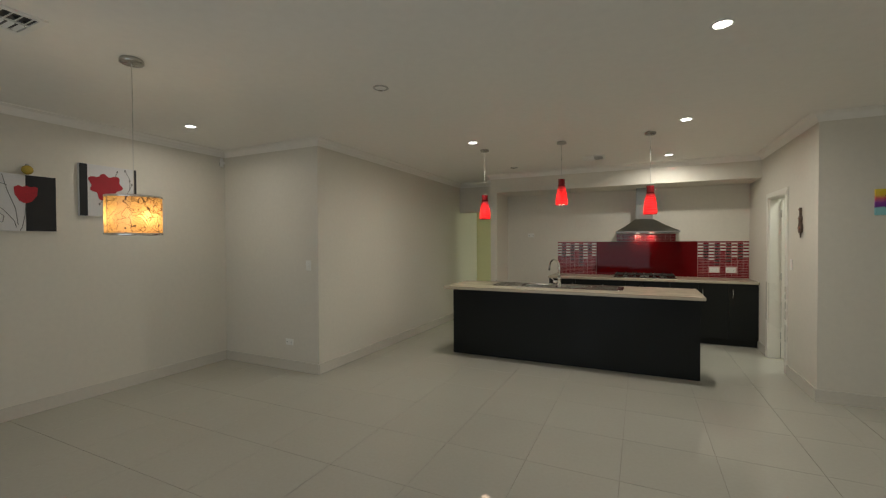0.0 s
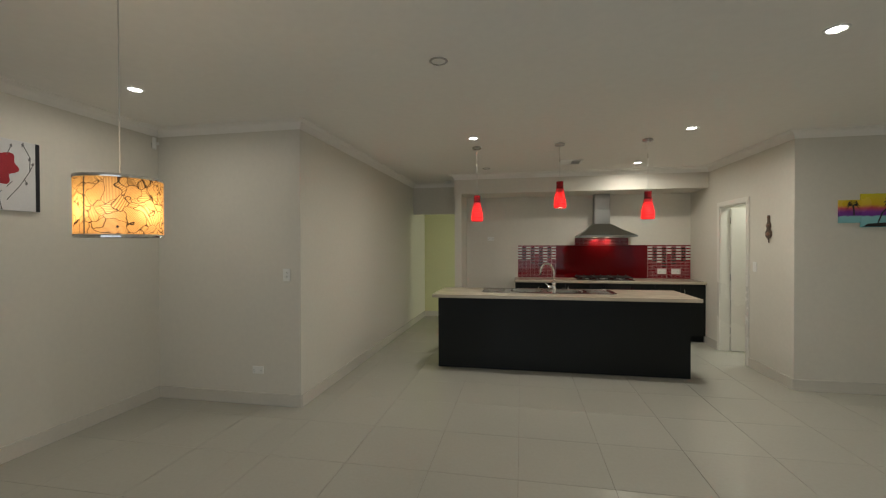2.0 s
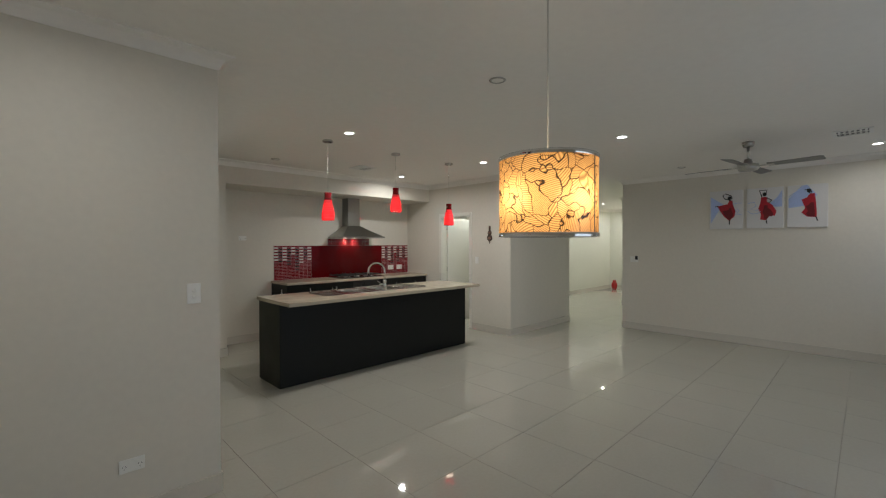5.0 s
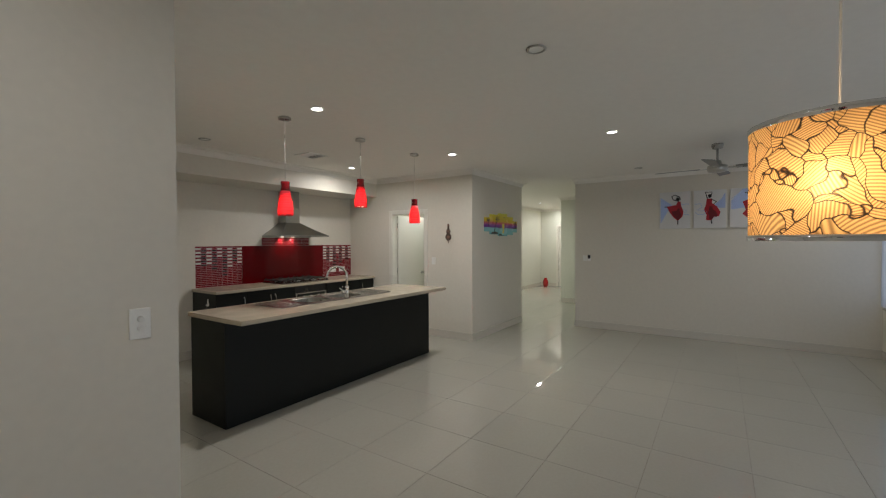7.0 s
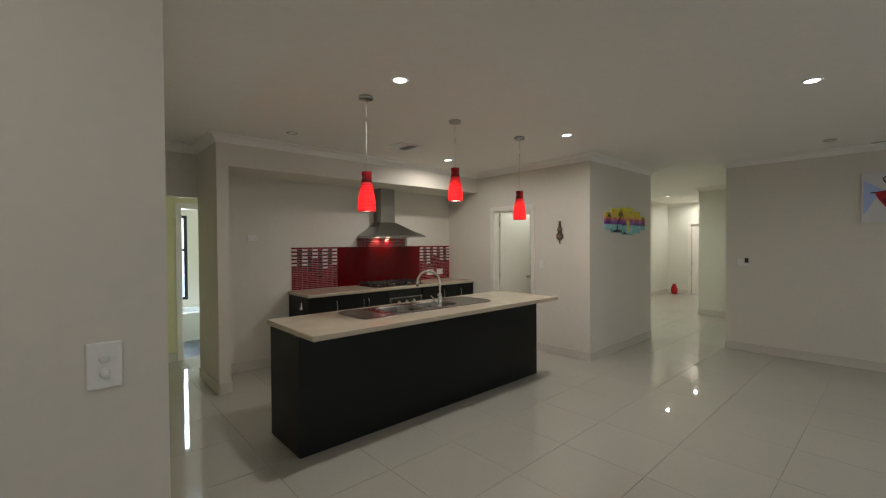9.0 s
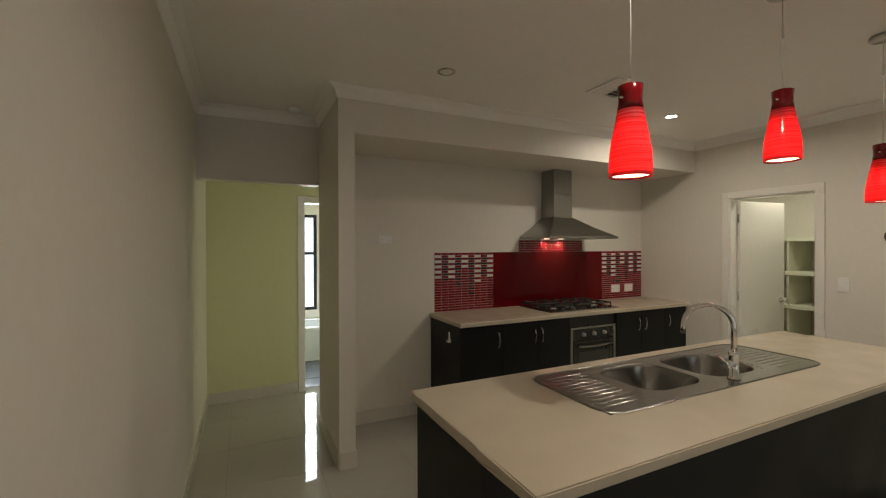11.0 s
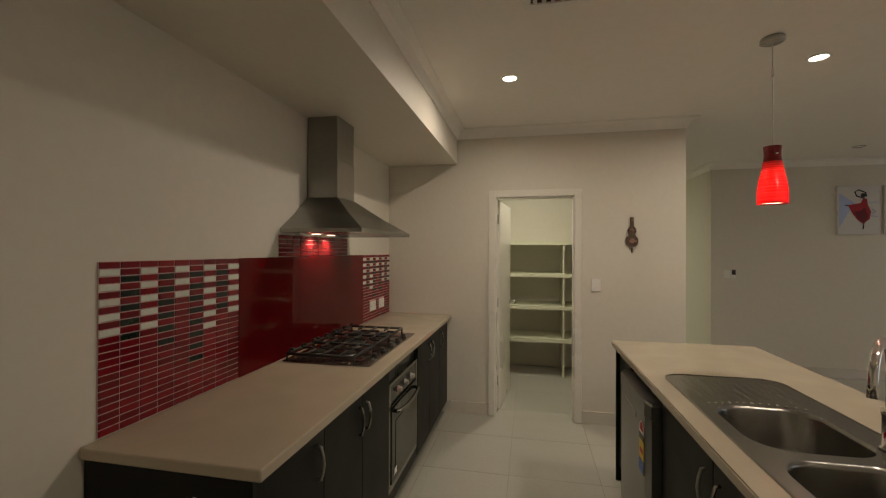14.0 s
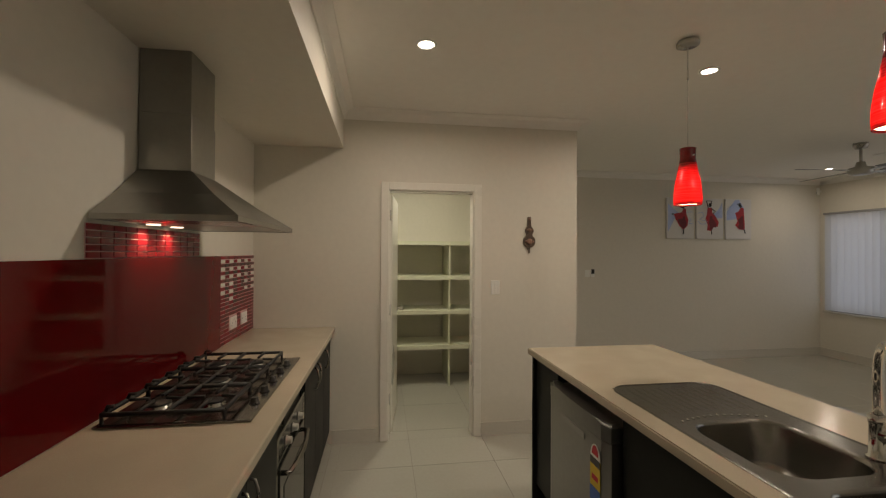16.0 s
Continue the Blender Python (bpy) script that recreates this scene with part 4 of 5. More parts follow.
part("label_dial", prism(bmesh.new(), [(0.026 * math.cos(radians(a)), 0.04 * math.sin(radians(a))) for a in range(0, 181, 20)], lambda u, v, d: (0.095 + u, 6.0306 + d, 0.695 + v), 0.0010), LABEL_R, lab, "red dial")
part("label_band", B(0.055, 0.135, 6.0307, 6.0317, 0.50, 0.56), LABEL_B, lab, "blue band")
part("label_band", B(0.057, 0.133, 6.0307, 6.0317, 0.652, 0.682), BLACK, lab, "black lettering bar")
part("label_band", B(0.07, 0.12, 6.0307, 6.0317, 0.59, 0.612), LABEL_R, lab, "red lettering bar")
for fx in (0.05, 0.56):
    part("foot", lathe(bmesh.new(), [(0.02, 0.001), (0.02, 0.02)], (fx, 5.6, 0), 12), BLACK, dw)

# ---- pantry shelves ----
shelves = thing("pantry_shelves", "cream painted built-in pantry shelves, empty", "shelving")
for z in (1.66, 1.265, 0.87, 0.47):
    part("shelf", B(3.2, 3.705, YP + 0.112, YB - 0.002, z - 0.03, z, bevel=0.002), SHELF, shelves)
    part("shelf_edge", B(3.185, 3.1995, YP + 0.112, YB - 0.002, z - 0.045, z + 0.001), SHELF, shelves)
for y in (6.13, 6.95):
    for a, b in ((0.003, 0.425), (0.4705, 0.825), (0.8705, 1.22), (1.2655, 1.615)):
        part("divider", B(3.2, 3.705, y, y + 0.018, a, b), SHELF, shelves)

# ---- pendants ----
def red_pendant(x, y, z):
    ob = thing("red_pendant_light", "red ribbed glass pendant lamp, lit, over the island", "pendant light", "pendants over the island")
    part("ceiling_rose", lathe(bmesh.new(), [(0.001, 0.0), (0.052, 0.0), (0.056, -0.006), (0.056, -0.022), (0.048, -0.026), (0.001, -0.026)], (0, 0, CEIL - 0.001 - z), 28), NICKEL, ob, "satin nickel ceiling rose")
    part("cable", tube(bmesh.new(), [(0, 0, CEIL - 0.026 - z), (0, 0, 0.315)], 0.0022, 8), FLEX, ob, "pale cable")
    part("cable_grip", lathe(bmesh.new(), [(0.003, 0), (0.0055, 0.005), (0.005, 0.05), (0.003, 0.055)], (0, 0, CEIL - 0.21 - z), 12), CHROME, ob)
    prof = [(0.067, 0.0), (0.0685, 0.03), (0.066, 0.08), (0.059, 0.13), (0.049, 0.18), (0.041, 0.225)]
    part("shade", lathe(bmesh.new(), prof + [(r - 0.003, h) for r, h in prof[::-1]] + [prof[0]], seg=36), RED_SHADE, ob, "red ribbed glass shade")
    part("shade_neck", lathe(bmesh.new(), [(0.0415, 0.225), (0.038, 0.25), (0.038, 0.275), (0.0405, 0.305), (0.037, 0.307), (0.034, 0.29), (0.001, 0.288)], seg=36), DARK_RED, ob, "dark red glass neck")
    part("socket", lathe(bmesh.new(), [(0.018, 0.2), (0.018, 0.285), (0.006, 0.315)], seg=16), CHROME, ob)
    part("grub_screw", tube(bmesh.new(), [(-0.048, 0, 0.262), (0.048, 0, 0.262)], 0.0035, 8), CHROME, ob)
    part("diffuser", lathe(bmesh.new(), [(0.001, 0.008), (0.062, 0.008)], seg=30), glow("lit_diffuser", (1, 0.72, 0.5), 5.0) if "lit_diffuser" not in bpy.data.materials else bpy.data.materials["lit_diffuser"], ob, "glowing lamp mouth")
    ob.matrix_world = pose(x, y, z)
    return ob


first = red_pendant(*PENDANTS[0])
for p in PENDANTS[1:]:
    o = red_pendant(*p)

drum = thing("drum_pendant_light", "amber leaf-patterned drum pendant lamp with chrome rims, lit", "pendant light")
R, Z0, Z1 = 0.153, 1.553, 1.803
bm = bmesh.new()
lathe(bm, [(R, Z0 + 0.012), (R, Z1 - 0.012)], seg=64)
for f in [f for f in bm.faces if len(f.verts) > 4]:
    bm.faces.remove(f)
part("shade", bm, AMBER_SHADE, drum, "amber shade with dark leaf veins")
for z in (Z0, Z1 - 0.0125):
    part("rim", lathe(bmesh.new(), [(R + 0.002, z), (R + 0.003, z + 0.006), (R + 0.002, z + 0.0125), (R - 0.002, z + 0.0125), (R - 0.002, z), (R + 0.002, z)], seg=64), CHROME, drum, "chrome rim")
part("seam", shift(B(R - 0.001, R + 0.0015, -0.002, 0.002, Z0 + 0.013, Z1 - 0.013), pose(0, 0, 0, 0, 0, -88)), BRONZE, drum, "dark vertical seam")
bm = bmesh.new()
for a in (0, 120, 240):
    tube(bm, [(0, 0, Z1 - 0.05), (R * math.cos(radians(a)), R * math.sin(radians(a)), Z1 - 0.008)], 0.003, 6)
part("spider", bm, CHROME, drum)
part("lamp_holder", lathe(bmesh.new(), [(0.012, Z1 - 0.085), (0.03, Z1 - 0.08), (0.03, Z1 - 0.05), (0.006, Z1 - 0.03)], seg=18), CHROME, drum)
for ox, oy in DRUM_BULBS:
    b = part("bulb", lathe(bmesh.new(), [(0.001, 0), (0.014, 0.006), (0.021, 0.022), (0.02, 0.036), (0.012, 0.055), (0.012, 0.075)], (ox, oy, 1.635), 16), BULB, drum, "lit bulb")
    b.visible_shadow = False
    part("bulb_arm", tube(bmesh.new(), [(ox, oy, 1.708), (ox * 0.7, oy * 0.7, 1.745), (0, 0, 1.742)], 0.006, 8), CHROME, drum)
part("cable", tube(bmesh.new(), [(0, 0, Z1 - 0.03), (0, 0, CEIL - 0.03)], 0.0025, 8), FLEX, drum, "pale cable")
part("ceiling_rose", lathe(bmesh.new(), [(0.001, 0), (0.062, 0), (0.067, -0.008), (0.067, -0.026), (0.06, -0.03), (0.001, -0.03)], (0, 0, CEIL - 0.001), 32), NICKEL, drum, "satin nickel ceiling rose")
drum.matrix_world = pose(DRUM[0], DRUM[1], 0)


# ---- ceiling fittings ----
def downlight(x, y, lit):
    ob = thing("downlight", "lit recessed downlight with a white ring" if lit else "unlit recessed downlight with a metal ring", "downlight", "ceiling downlights")
    part("trim_ring", lathe(bmesh.new(), [(0.058, -0.001), (0.06, -0.004), (0.05, -0.009), (0.043, -0.006), (0.043, -0.001)], (x, y, CEIL), 28), PLASTIC if lit else NICKEL, ob)
    part("lens", lathe(bmesh.new(), [(0.001, -0.004), (0.0425, -0.004)], (x, y, CEIL), 24), LED_FACE if lit else PLASTIC, ob, "glowing lens" if lit else "")
    return ob


for x, y in LIT:
    downlight(x, y, True)
for x, y in ((-1.40, 2.93), (-1.41, 6.69), (3.25, 3.08)):
    downlight(x, y, False)


def vent(x, y, rot, w=0.3):
    ob = thing("ceiling_vent", "white four-way ceiling air vent with slats", "air vent")
    m = pose(x, y, CEIL - 0.001, 0, 0, rot)
    bm = bmesh.new()
    h = w / 2
    for a in ((-h, h, -h, -h + 0.03), (-h, h, h - 0.03, h), (-h, -h + 0.03, -h + 0.03, h - 0.03), (h - 0.03, h, -h + 0.03, h - 0.03), (-0.006, 0.006, -h + 0.03, h - 0.03)):
        box(bm, *a, -0.011, 0)
    part("frame", shift(bm, m), PLASTIC, ob)
    # ceiling is not cut; a black sheet gives the shade behind the slats
    part("backing", shift(B(-h + 0.03, h - 0.03, -h + 0.03, h - 0.03, -0.0025, -0.001), m), BLACK, ob, "black sheet in place of the duct's shade")
    for s in (-1, 1):
        for i in range(6):
            v = -h + 0.05 + i * (w - 0.1) / 5
            part("slat", shift(B(0.008 if s > 0 else -h + 0.032, h - 0.032 if s > 0 else -0.008, -0.011, 0.011, -0.0008, 0.0008), m @ pose(0, v, -0.008, 35 * s)), PLASTIC, ob)
    return ob


vent(-0.2, 6.43, 0), vent(2.3, 1.22, 0), vent(-2.6, 1.22, 0)
smoke = thing("smoke_alarm", "round white smoke alarm on the passage ceiling", "smoke alarm")
part("casing", lathe(bmesh.new(), [(0.055, -0.001), (0.055, -0.02), (0.045, -0.034), (0.001, -0.037)], (-2.2, 7.85, CEIL), 24), PLASTIC, smoke)


def sensor(x, y, z, rot):
    ob = thing("alarm_sensor", "white motion sensor in the corner under the ceiling", "motion sensor")
    m = pose(x, y, z, 0, 0, rot)
    part("casing", shift(B(-0.03, 0.03, -0.045, -0.01, -0.055, 0.055, bevel=0.008), m), PLASTIC, ob)
    part("lens", shift(B(-0.02, 0.02, -0.05, -0.045, -0.04, 0.0, bevel=0.002), m), GREY_PLASTIC, ob)
    part("bracket", shift(B(-0.012, 0.012, -0.012, 0.012, -0.012, 0.012), m), PLASTIC, ob)


sensor(XL + 0.03, YS - 0.03, 2.53, -45), sensor(XR - 0.03, 0.28, 2.50, 135)

fan = thing("ceiling_fan", "brushed nickel ceiling fan with four blades, at rest", "ceiling fan")
part("canopy", lathe(bmesh.new(), [(0.001, -0.001), (0.06, -0.001), (0.062, -0.02), (0.05, -0.055), (0.02, -0.06)], (0, 0, CEIL), 28), NICKEL, fan)
part("rod", lathe(bmesh.new(), [(0.013, 2.47), (0.013, CEIL - 0.06)], seg=16), NICKEL, fan)
part("motor_housing", lathe(bmesh.new(), [(0.02, 2.49), (0.035, 2.485), (0.045, 2.44), (0.10, 2.425), (0.105, 2.385), (0.09, 2.36), (0.05, 2.35), (0.001, 2.348)], seg=32), NICKEL, fan)
for a in (-97, -7, 83, 173):
    bl = bmesh.new()
    prism(bl, [(0.18, -0.05), (0.62, -0.066), (0.65, -0.05), (0.655, 0.04), (0.64, 0.062), (0.18, 0.05)], lambda u, v, d: (u, v, d), 0.005)
    blade = part("blade", shift(bl, pose(0, 0, 2.40, 0, 0, a) @ pose(0, 0, 0, -10)), FAN_METAL, fan, "flat grey metal blade")
    part("blade_bracket", shift(B(0.085, 0.24, -0.02, 0.02, -0.006, -0.001, bevel=0.001), pose(0, 0, 2.40, 0, 0, a) @ pose(0, 0, 0, -10)), NICKEL, blade)
fan.matrix_world = pose(2.06, 2.06, 0)


# ---- wall art ----
def on_left(u, v, d):
    return (XL + 0.031 + d, 1.019 * u - 0.005, 1.019 * v - 0.028)


def on_right(u, v, d):
    return (XR - 0.031 - d, u, v)


def on_picture(u, v, d):
    return (u, YP - 0.02 - d, v)


def stroke(bm, pts, r, to3):
    """A thin brush line, half sunk into the canvas."""
    tube(bm, [to3(u, v, 0.0006) for u, v in pts], r, 6)


def canvas(name, u0, u1, v0, v1, wall, label):
    ob = thing(name, label, "canvas picture")
    if wall == "left":
        a, b = on_left(u0, v0, 0), on_left(u1, v1, 0)
        bm = B(XL + 0.001, XL + 0.03, a[1], b[1], a[2], b[2], bevel=0.003)
    else:
        bm = B(XR - 0.03, XR - 0.001, u0, u1, v0, v1, bevel=0.003)
    part("stretched_canvas", bm, CANVAS, ob)
    return ob


c1 = canvas("flower_canvas", 1.70, 2.14, 1.61, 2.09, "left", "white and black canvas with a red tulip")
part("black_band", prism(bmesh.new(), [(1.935, 1.612), (2.138, 1.612), (2.138, 2.088), (1.935, 2.088)], on_left, 0.0015), INK, c1)
tul = [(1.86, 1.98), (1.865, 1.92), (1.895, 1.865), (1.935, 1.845), (1.975, 1.865), (2.01, 1.92), (2.015, 1.985), (1.99, 1.995), (1.97, 1.985), (1.94, 1.998), (1.915, 1.985), (1.89, 1.998)]
part("tulip", prism(bmesh.new(), tul, lambda u, v, d: on_left(u, v, d + 0.0018), 0.0015), RED_PAINT, c1)
bm = bmesh.new()
for pts in ([(1.935, 1.845), (1.93, 1.75), (1.91, 1.64), (1.895, 1.615)], [(1.79, 2.08), (1.82, 1.95), (1.87, 1.8), (1.885, 1.66)], [(1.72, 1.85), (1.80, 1.78), (1.86, 1.70), (1.875, 1.64)], [(1.72, 1.75), (1.76, 1.77), (1.80, 1.73), (1.79, 1.68), (1.75, 1.69)], [(1.72, 2.0), (1.76, 2.01), (1.82, 1.99)]):
    stroke(bm, pts, 0.0025, on_left)
part("stems", bm, GREY_INK, c1)
c2 = canvas("flower_canvas", 2.31, 2.80, 1.765, 2.26, "left", "white canvas with a red poppy and black bands")
part("black_band", prism(bmesh.new(), [(2.312, 1.767), (2.375, 1.767), (2.375, 2.258), (2.312, 2.258)], on_left, 0.0015), INK, c2)
part("black_band", prism(bmesh.new(), [(2.772, 1.767), (2.798, 1.767), (2.798, 2.258), (2.772, 2.258)], on_left, 0.0015), INK, c2)
pop = []
for i in range(48):
    a = 2 * math.pi * i / 48
    r = 0.118 + 0.016 * math.cos(7 * a + 0.5) + 0.012 * math.sin(3 * a)
    pop.append((2.525 + 1.12 * r * math.cos(a), 2.06 + r * math.sin(a)))
part("poppy", prism(bmesh.new(), pop, lambda u, v, d: on_left(u, v, d + 0.0002), 0.0018), RED_PAINT, c2)
bm = bmesh.new()
for pts in ([(2.56, 1.99), (2.545, 1.9), (2.57, 1.77)], [(2.57, 1.9), (2.53, 1.86), (2.54, 1.8)], [(2.60, 1.84), (2.68, 1.95), (2.735, 2.05), (2.74, 2.15), (2.70, 2.23)], [(2.735, 2.05), (2.755, 2.1)], [(2.70, 2.0), (2.72, 1.96)], [(2.6, 2.15), (2.625, 2.21)], [(2.5, 1.93), (2.47, 1.88)], [(2.6, 1.93), (2.63, 1.97)]):
    stroke(bm, pts, 0.0025, on_left)
for u, v in ((2.695, 2.235), (2.755, 2.105), (2.735, 2.14), (2.715, 1.965), (2.625, 2.215), (2.47, 1.885)):
    prism(bm, [(u - 0.004, v - 0.016), (u + 0.008, v - 0.004), (u + 0.004, v + 0.016), (u - 0.008, v + 0.004)], on_left, 0.0012)
part("stems", bm, GREY_INK, c2)
orb = thing("gold_ornament", "small gold glass ball ornament resting on the canvas edge", "ornament")
part("ball", lathe(bmesh.new(), [(0.001, -0.04)] + [(0.04 * math.cos(radians(a)), 0.04 * math.sin(radians(a))) for a in range(-75, 76, 15)] + [(0.001, 0.04)], (XL + 0.042, 1.977, 2.144), 24), GOLD, orb)
part("cap", lathe(bmesh.new(), [(0.012, 0.039), (0.012, 0.05), (0.003, 0.052)], (XL + 0.042, 1.977, 2.144), 14), NICKEL, orb)

# three canvases with a swirling red dress each
DRESS = [
    [(-0.11, 0.05), (0.02, 0.075), (0.045, 0.13), (0.085, 0.125), (0.09, 0.06), (0.125, -0.03), (0.11, -0.12), (0.045, -0.18), (-0.02, -0.12), (-0.07, -0.04)],
    [(-0.04, 0.15), (0.03, 0.15), (0.03, 0.08), (0.09, 0.03), (0.14, -0.06), (0.12, -0.13), (0.06, -0.12), (0.02, -0.19), (-0.05, -0.18), (-0.04, -0.1), (-0.075, -0.02), (-0.05, 0.06)],
    [(-0.06, 0.08), (0.0, 0.11), (0.03, 0.16), (0.08, 0.16), (0.09, 0.05), (0.10, -0.08), (0.10, -0.17), (0.0, -0.16), (-0.06, -0.1), (-0.02, -0.04), (-0.04, 0.02)]]
ARMS = [[[(0.06, 0.13), (-0.02, 0.16), (-0.04, 0.21), (0.0, 0.235), (0.07, 0.20), (0.08, 0.15)], [(-0.10, 0.05), (-0.14, 0.045)], [(0.05, -0.17), (0.045, -0.24)]],
        [[(-0.03, 0.15), (-0.06, 0.25), (0.03, 0.25), (0.01, 0.17)], [(0.02, 0.14), (0.085, 0.1), (0.05, 0.06)], [(0.02, -0.18), (0.03, -0.24)]],
        [[(0.03, 0.16), (0.0, 0.22), (-0.03, 0.21)], [(0.05, 0.17), (0.02, 0.22)], [(0.09, -0.16), (0.11, -0.22)]]]
WASH = [[(-0.2, 0.2), (-0.02, 0.06), (-0.1, -0.03), (-0.2, -0.22)], [(0.2, 0.24), (0.15, 0.14), (0.06, 0.05), (0.12, 0.0), (0.2, 0.0)], [(-0.2, -0.03), (0.04, 0.0), (0.10, 0.14), (0.0, 0.28), (-0.06, 0.27), (-0.2, 0.10)]]
for i, (ya, yb) in enumerate(((2.86, 2.425), (2.38, 1.95), (1.905, 1.48))):
    cv = canvas("dress_canvas", yb, ya, 1.755, 2.345, "right", "white canvas with a swirling red dress and pale blue wash")
    cv["group"] = "three matching canvases"
    cy, cz = (ya + yb) / 2, 2.06

    def at(u, v, d, cy=cy, cz=cz):
        return on_right(cy - u, cz + v, d)

    part("blue_wash", prism(bmesh.new(), WASH[i], at, 0.0010), BLUE_PAINT, cv)
    part("dress", prism(bmesh.new(), DRESS[i], lambda u, v, d: at(u, v, d + 0.0012), 0.0014), RED_PAINT, cv)
    mid = [(u * 0.6 + 0.02, v * 0.6 - 0.06) for u, v in DRESS[i]]
    part("dress_fold", prism(bmesh.new(), mid, lambda u, v, d: at(u, v, d + 0.0028), 0.0010), DEEP_RED, cv)
    for pts in ARMS[i]:
        bm = bmesh.new()
        stroke(bm, pts, 0.007, at)
        part("dark_stroke", bm, INK, cv)
    bm = bmesh.new()
    hx, hv = ((0.045, 0.165), (0.0, 0.19), (0.02, 0.2))[i]
    prism(bm, [(hx + 0.025 * math.cos(a * 0.7), hv + 0.03 * math.sin(a * 0.7)) for a in range(9)], at, 0.0014)
    part("dark_spot", bm, INK, cv)
    bm = bmesh.new()
    for pts in {0: [[(0.09, 0.07), (0.15, 0.085), (0.2, 0.08)], [(0.12, -0.02), (0.15, -0.06), (0.17, -0.03), (0.14, 0.0)], [(0.12, -0.08), (0.2, -0.09)]], 1: [[(-0.2, 0.07), (-0.12, 0.08), (-0.1, 0.02), (-0.17, -0.02), (-0.1, -0.04), (-0.06, -0.03)], [(-0.2, -0.05), (-0.15, -0.09), (-0.08, -0.09), (-0.04, -0.05)], [(0.12, 0.06), (0.2, 0.14)]], 2: [[(-0.2, 0.13), (-0.05, 0.25)]]}[i]:
        bm = bmesh.new()
        stroke(bm, pts, 0.004, at)
        part("blue_stroke", bm, BLUE_PAINT, cv)

# sunset picture of five overlapping panels
PANELS = [(2.27, 2.46, 1.725, 1.955), (2.462, 2.77, 1.68, 2.015), (2.772, 3.12, 1.655, 2.045), (3.122, 3.37, 1.675, 2.00), (3.372, 3.55, 1.725, 1.93)]
for x0, x1, z0, z1 in PANELS:
    pn = thing("sunset_panel", "stepped panel of a bright tropical sunset picture", "picture panel", "panels of the sunset picture")
    part("board", B(x0, x1, YP - 0.019, YP - 0.001, z0, z1, bevel=0.002), SUNSET, pn)


def palm(parent, x, z, h, lean, s):
    bm = bmesh.new()
    top = (x + lean, z + h)
    stroke(bm, [(x, z), (x + lean * 0.3, z + h * 0.5), top], 0.006, on_picture)
    for a in (10, 45, 80, 110, 145, 175, 200, -20):
        r = radians(a)
        mid = (top[0] + s * 0.6 * math.cos(r), top[1] + s * 0.6 * math.sin(r) + 0.012)
        tip = (top[0] + s * math.cos(r), top[1] + s * math.sin(r) - 0.02)
        prism(bm, [top, (mid[0], mid[1] + 0.01), tip, (mid[0], mid[1] - 0.008)], on_picture, 0.001)
    return part("palm", bm, INK, parent, "dark palm silhouette")


kids = [o for o in scene.objects if o.name.startswith("sunset_panel")]
palm(kids[1], 2.60, 1.71, 0.22, 0.13, 0.085)
palm(kids[0], 2.40, 1.80, 0.10, -0.01, 0.06)
palm(kids[4], 3.47, 1.80, 0.08, 0.01, 0.05)
bm = prism(bmesh.new(), [(2.47, 1.685), (2.76, 1.685), (2.74, 1.71), (2.66, 1.725), (2.52, 1.715)], on_picture, 0.001)
part("island_shape", bm, INK, kids[1], "dark shore")
bm = prism(bmesh.new(), [(2.775, 1.66), (3.0, 1.66), (2.9, 1.675), (2.83, 1.70), (2.80, 1.68)], on_picture, 0.001)
prism(bm, [(2.775, 1.77), (2.85, 1.80), (2.86, 1.82), (2.81, 1.815)], on_picture, 0.001)
for x in (2.96, 3.0, 3.04):
    prism(bm, [(x, 1.985), (x + 0.02, 1.975), (x + 0.035, 1.99), (x + 0.02, 1.968)], on_picture, 0.001)
part("dark_shapes", bm, INK, kids[2])
bm = prism(bmesh.new(), [(2.955 + 0.05 * math.cos(i * 0.4), 1.825 + 0.05 * math.sin(i * 0.4)) for i in range(16)], on_picture, 0.0012)
prism(bm, [(2.92, 1.70), (2.99, 1.70), (2.975, 1.775), (2.935, 1.775)], on_picture, 0.001)
part("low_sun", bm, mat("yellow_paint", (0.75, 0.62, 0.06), 0.5), kids[2], "yellow setting sun")
bm = prism(bmesh.new(), [(3.375, 1.79), (3.545, 1.79), (3.545, 1.825), (3.46, 1.815), (3.375, 1.80)], on_picture, 0.001)
part("dark_shapes", bm, INK, kids[4])

orn = thing("wall_ornament", "carved dark violin-shaped wall ornament with a small pendant", "ornament")
half = [(0.012, 0.155), (0.014, 0.08), (0.02, 0.07), (0.034, 0.05), (0.036, 0.03), (0.024, 0.005), (0.03, -0.01), (0.048, -0.03), (0.052, -0.06), (0.044, -0.085), (0.02, -0.105)]
outline = half + [(-u, v) for u, v in half[::-1]]
ob = part("carved_body", prism(bmesh.new(), outline, lambda u, v, d: (XK - 0.001 - d, 5.67 - u, 1.685 + v), 0.018), BRONZE, orn)
CARVING = mat("worn_brown_carving", (0.24, 0.13, 0.09), 0.45, 0, 0.4, 50, 0.4, 150)
for u, v, r in ((0, 0.135, 0.012), (0, 0.04, 0.018), (0, -0.055, 0.026), (0.03, -0.055, 0.01), (-0.03, -0.055, 0.01), (0.022, 0.045, 0.008), (-0.022, 0.045, 0.008)):
    part("carved_rosette", lathe(bmesh.new(), [(r, 0.0), (r * 0.8, 0.006), (r * 0.3, 0.008), (0.001, 0.008)], (XK - 0.0195, 5.67 - u, 1.685 + v), 12, pose(0, 0, 0, 0, -90, 0)), CARVING, orn)
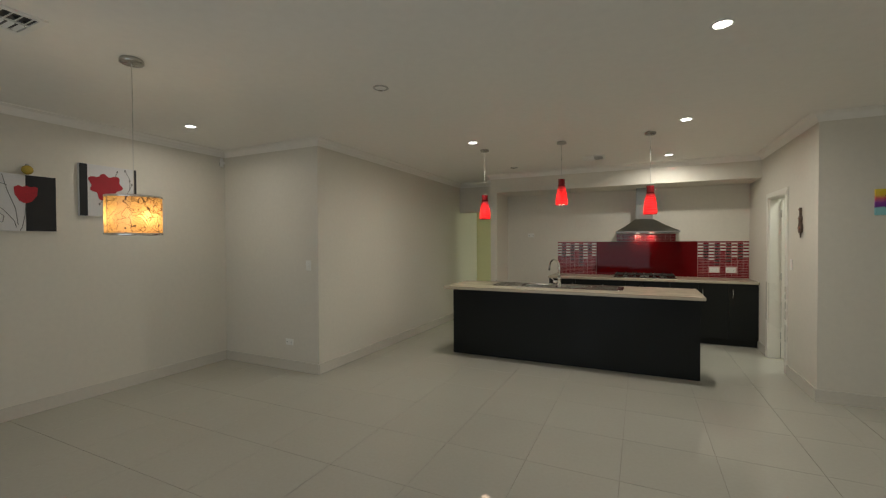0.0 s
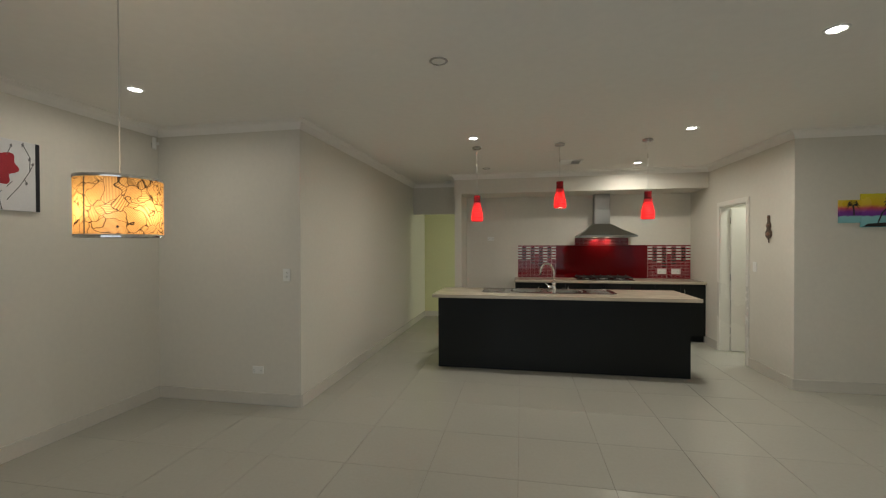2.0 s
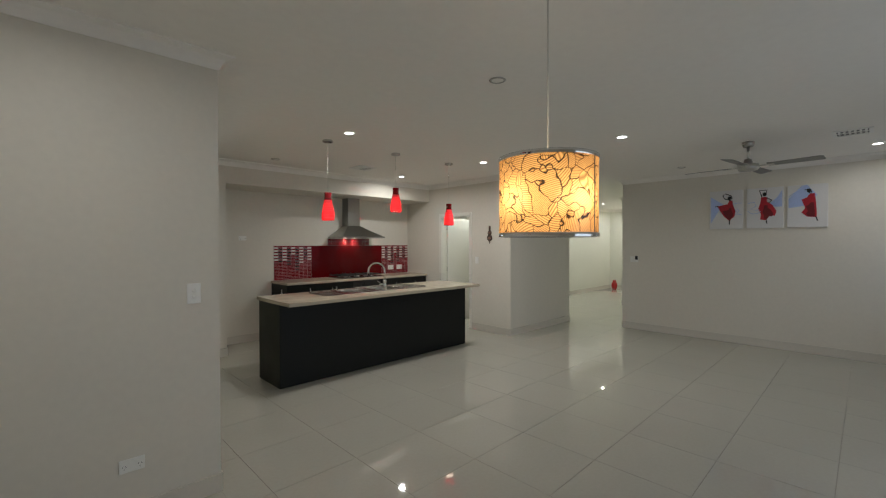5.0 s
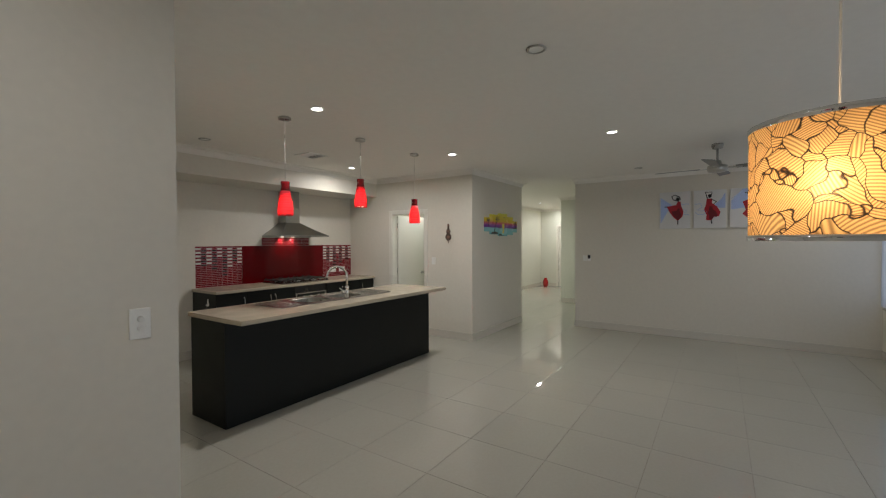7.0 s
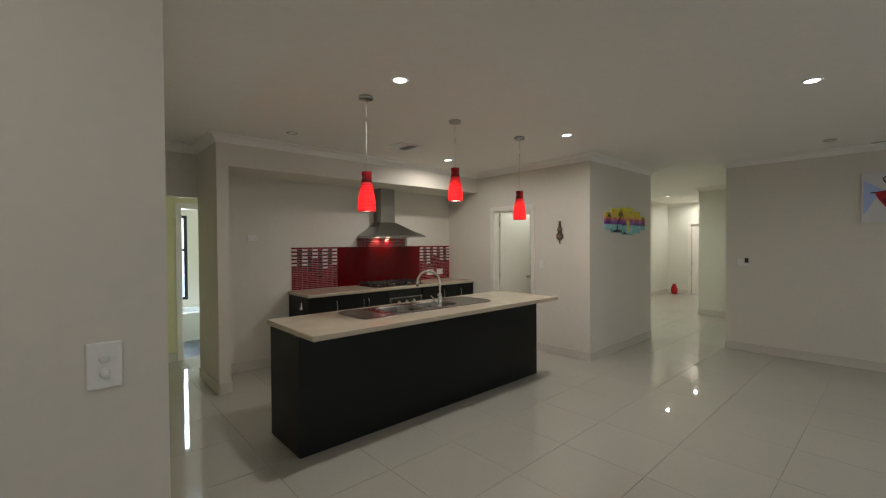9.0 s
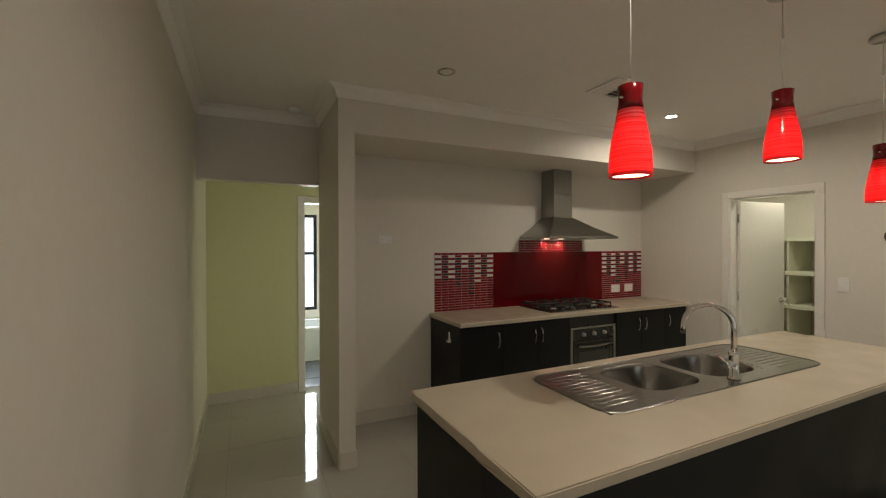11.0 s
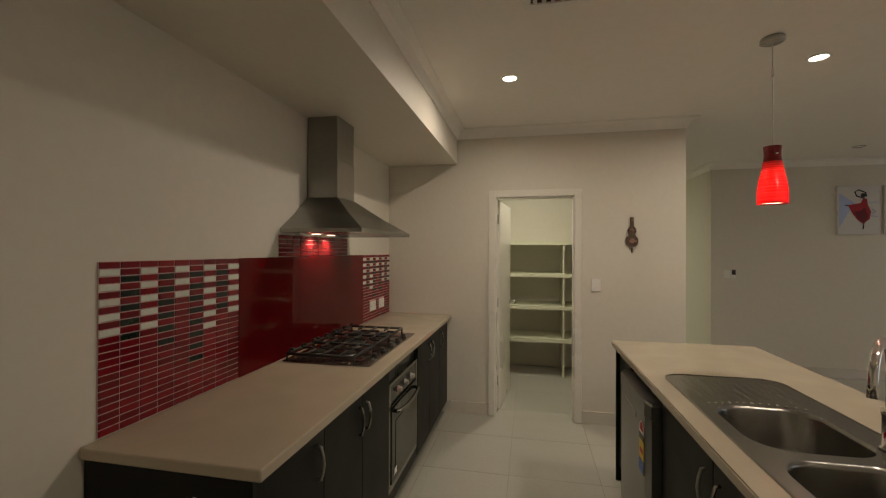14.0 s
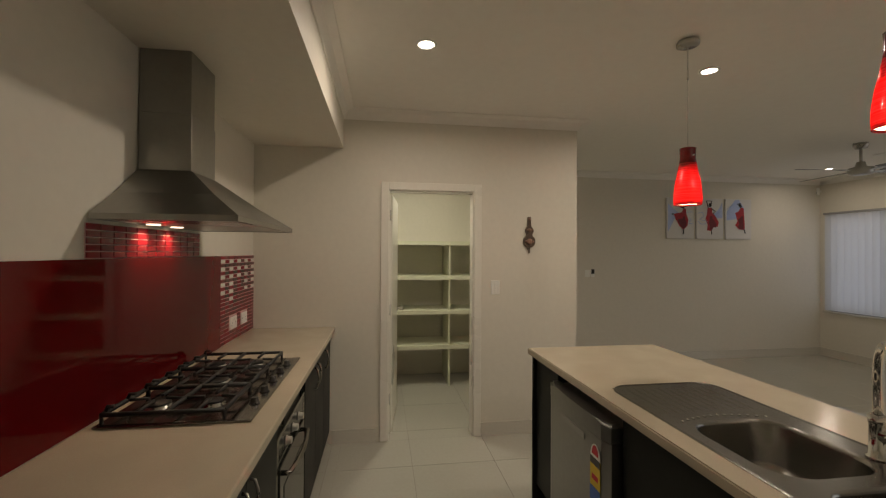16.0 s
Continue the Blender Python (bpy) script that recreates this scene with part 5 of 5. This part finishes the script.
part("hanging_bead", tube(bmesh.new(), [(XK - 0.01, 5.67, 1.58), (XK - 0.01, 5.67, 1.545), (XK - 0.01, 5.67, 1.53)], 0.006, 8), BRONZE, orn)
part("hanging_bead", tube(bmesh.new(), [(XK - 0.01, 5.685, 1.585), (XK - 0.01, 5.685, 1.56)], 0.004, 8), BRONZE, orn)

vase = thing("red_vase", "glossy red ceramic vase standing on the hall floor", "vase")
part("vessel", lathe(bmesh.new(), [(0.07, 0.001), (0.10, 0.06), (0.115, 0.15), (0.10, 0.26), (0.06, 0.32), (0.055, 0.36), (0.065, 0.38), (0.058, 0.38), (0.048, 0.355), (0.001, 0.34)], seg=28), VASE, vase)
vase.matrix_world = pose(10.1, 7.02, 0) @ Matrix.Scale(0.8, 4)

# ---- bathroom beyond the passage ----
tub = thing("bath_tub", "white bath with a tiled ledge under the window", "bath")
bm = B(XS + 0.003, 0.095, 10.2, 10.215, 0.003, 0.43)
part("front_panel", bm, ENAMEL, tub)
bm = B(XS + 0.003, 0.095, 10.2155, 10.34, 0.40, 0.45, bevel=0.006)
box(bm, XS + 0.003, 0.095, 10.88, 10.995, 0.40, 0.45), box(bm, XS + 0.003, -2.5, 10.34, 10.88, 0.40, 0.45), box(bm, -0.4, 0.095, 10.34, 10.88, 0.40, 0.45)
part("ledge", bm, ENAMEL, tub)
bm = B(-2.5, -0.4, 10.34, 10.88, 0.08, 0.1)
for a in ((-2.51, -2.5, 10.34, 10.88), (-0.4, -0.39, 10.34, 10.88), (-2.5, -0.4, 10.33, 10.34), (-2.5, -0.4, 10.88, 10.89)):
    box(bm, *a, 0.08, 0.40)
part("basin", bm, ENAMEL, tub)

# ---- pieces: mosaic and floor tiles ----
mosaic("mosaic_left", -0.946, -0.29, 9, 0.937, 23, {0: 10, 2: 10, 4: 6, 6: 12, 8: 10}, {1: 10, 3: 12, 5: 16, 7: 8}, "red mosaic of thin glass tiles with white and black checks")
mosaic("mosaic_right", 1.214, XK - 0.003, 9, 0.937, 23, {0: 10, 2: 12, 4: 6, 6: 10, 8: 10}, {1: 10, 3: 16, 5: 12, 7: 10}, "red mosaic of thin glass tiles with white and black checks and two outlets", skips)
mosaic("mosaic_hood", 0.03, 0.91, 12, 1.505, 5, {}, {}, "strip of red glass mosaic under the range hood")

TPX, TPY, TX0, TY0 = 0.5935, 0.606, -1.505, 2.445
floor = structure("floor", B(XL - 0.12, 10.52, -1.12, 9.12, -0.12, -0.003), GROUT, "large polished cream porcelain floor tiles with grey joints", "floor")
AREAS = [(XL, XS, -1.0, YS), (XS, XK, -1.0, YF), (XK, XR, -1.0, YP), (XS, XN0, YF, 9.0), (XN1, XK, YF, YB), (XK, XP, YP, YB), (XR, 6.8, 4.24, 7.3), (XP, XR, YP, 7.3), (6.8, 10.4, 5.42, 7.3), (XN0, 1.0, 8.05, 9.0)]
cache = {}
rest = bmesh.new()
count = 0
for ax0, ax1, ay0, ay1 in AREAS:
    for i in range(math.floor((ax0 - TX0) / TPX), math.ceil((ax1 - TX0) / TPX)):
        for j in range(math.floor((ay0 - TY0) / TPY), math.ceil((ay1 - TY0) / TPY)):
            x0, x1 = TX0 + i * TPX, TX0 + (i + 1) * TPX
            y0, y1 = TY0 + j * TPY, TY0 + (j + 1) * TPY
            g0, g1 = max(x0 + 0.0013, ax0), min(x1 - 0.0013, ax1)
            h0, h1 = max(y0 + 0.0013, ay0), min(y1 - 0.0013, ay1)
            if g1 - g0 < 0.004 or h1 - h0 < 0.004:
                continue
            w, h = round(g1 - g0, 4), round(h1 - h0, 4)
            if x0 > 4.4 or count >= 295:
                box(rest, g0, g1, h0, h1, -0.003, 0.0)
                continue
            if (w, h) not in cache:
                tb = B(-w / 2, w / 2, -h / 2, h / 2, -0.003, 0.0)
                top = max(tb.faces, key=lambda f: f.calc_center_median().z)
                bmesh.ops.bevel(tb, geom=list(top.edges), offset=0.0008, segments=1, affect="EDGES")
                bmesh.ops.recalc_face_normals(tb, faces=tb.faces)
                me = bpy.data.meshes.new("floor_tile")
                tb.to_mesh(me)
                tb.free()
                me.materials.append(TILE)
                cache[w, h] = me
            t = new("floor_tile", cache[w, h])
            t.parent = floor
            t.location = ((g0 + g1) / 2, (h0 + h1) / 2, 0)
            count += 1
tagged(part("hall_floor_tiles", rest, TILE, floor), kind="stuff")
bf = structure("bathroom_floor", B(-3.0, 0.2, 9.12, 11.12, -0.12, -0.003), GROUT, "blue grey bathroom floor tiles", "floor")
bt = B(-0.149, 0.149, -0.149, 0.149, -0.003, 0.0)
bme = bpy.data.meshes.new("floor_tile")
bt.to_mesh(bme)
bt.free()
bme.materials.append(BATH_TILE)
for i in range(10):
    for j in range(4):
        t = new("floor_tile", bme)
        t.parent = bf
        t.location = (XS + 0.155 + i * 0.302, 9.272 + j * 0.302, 0)
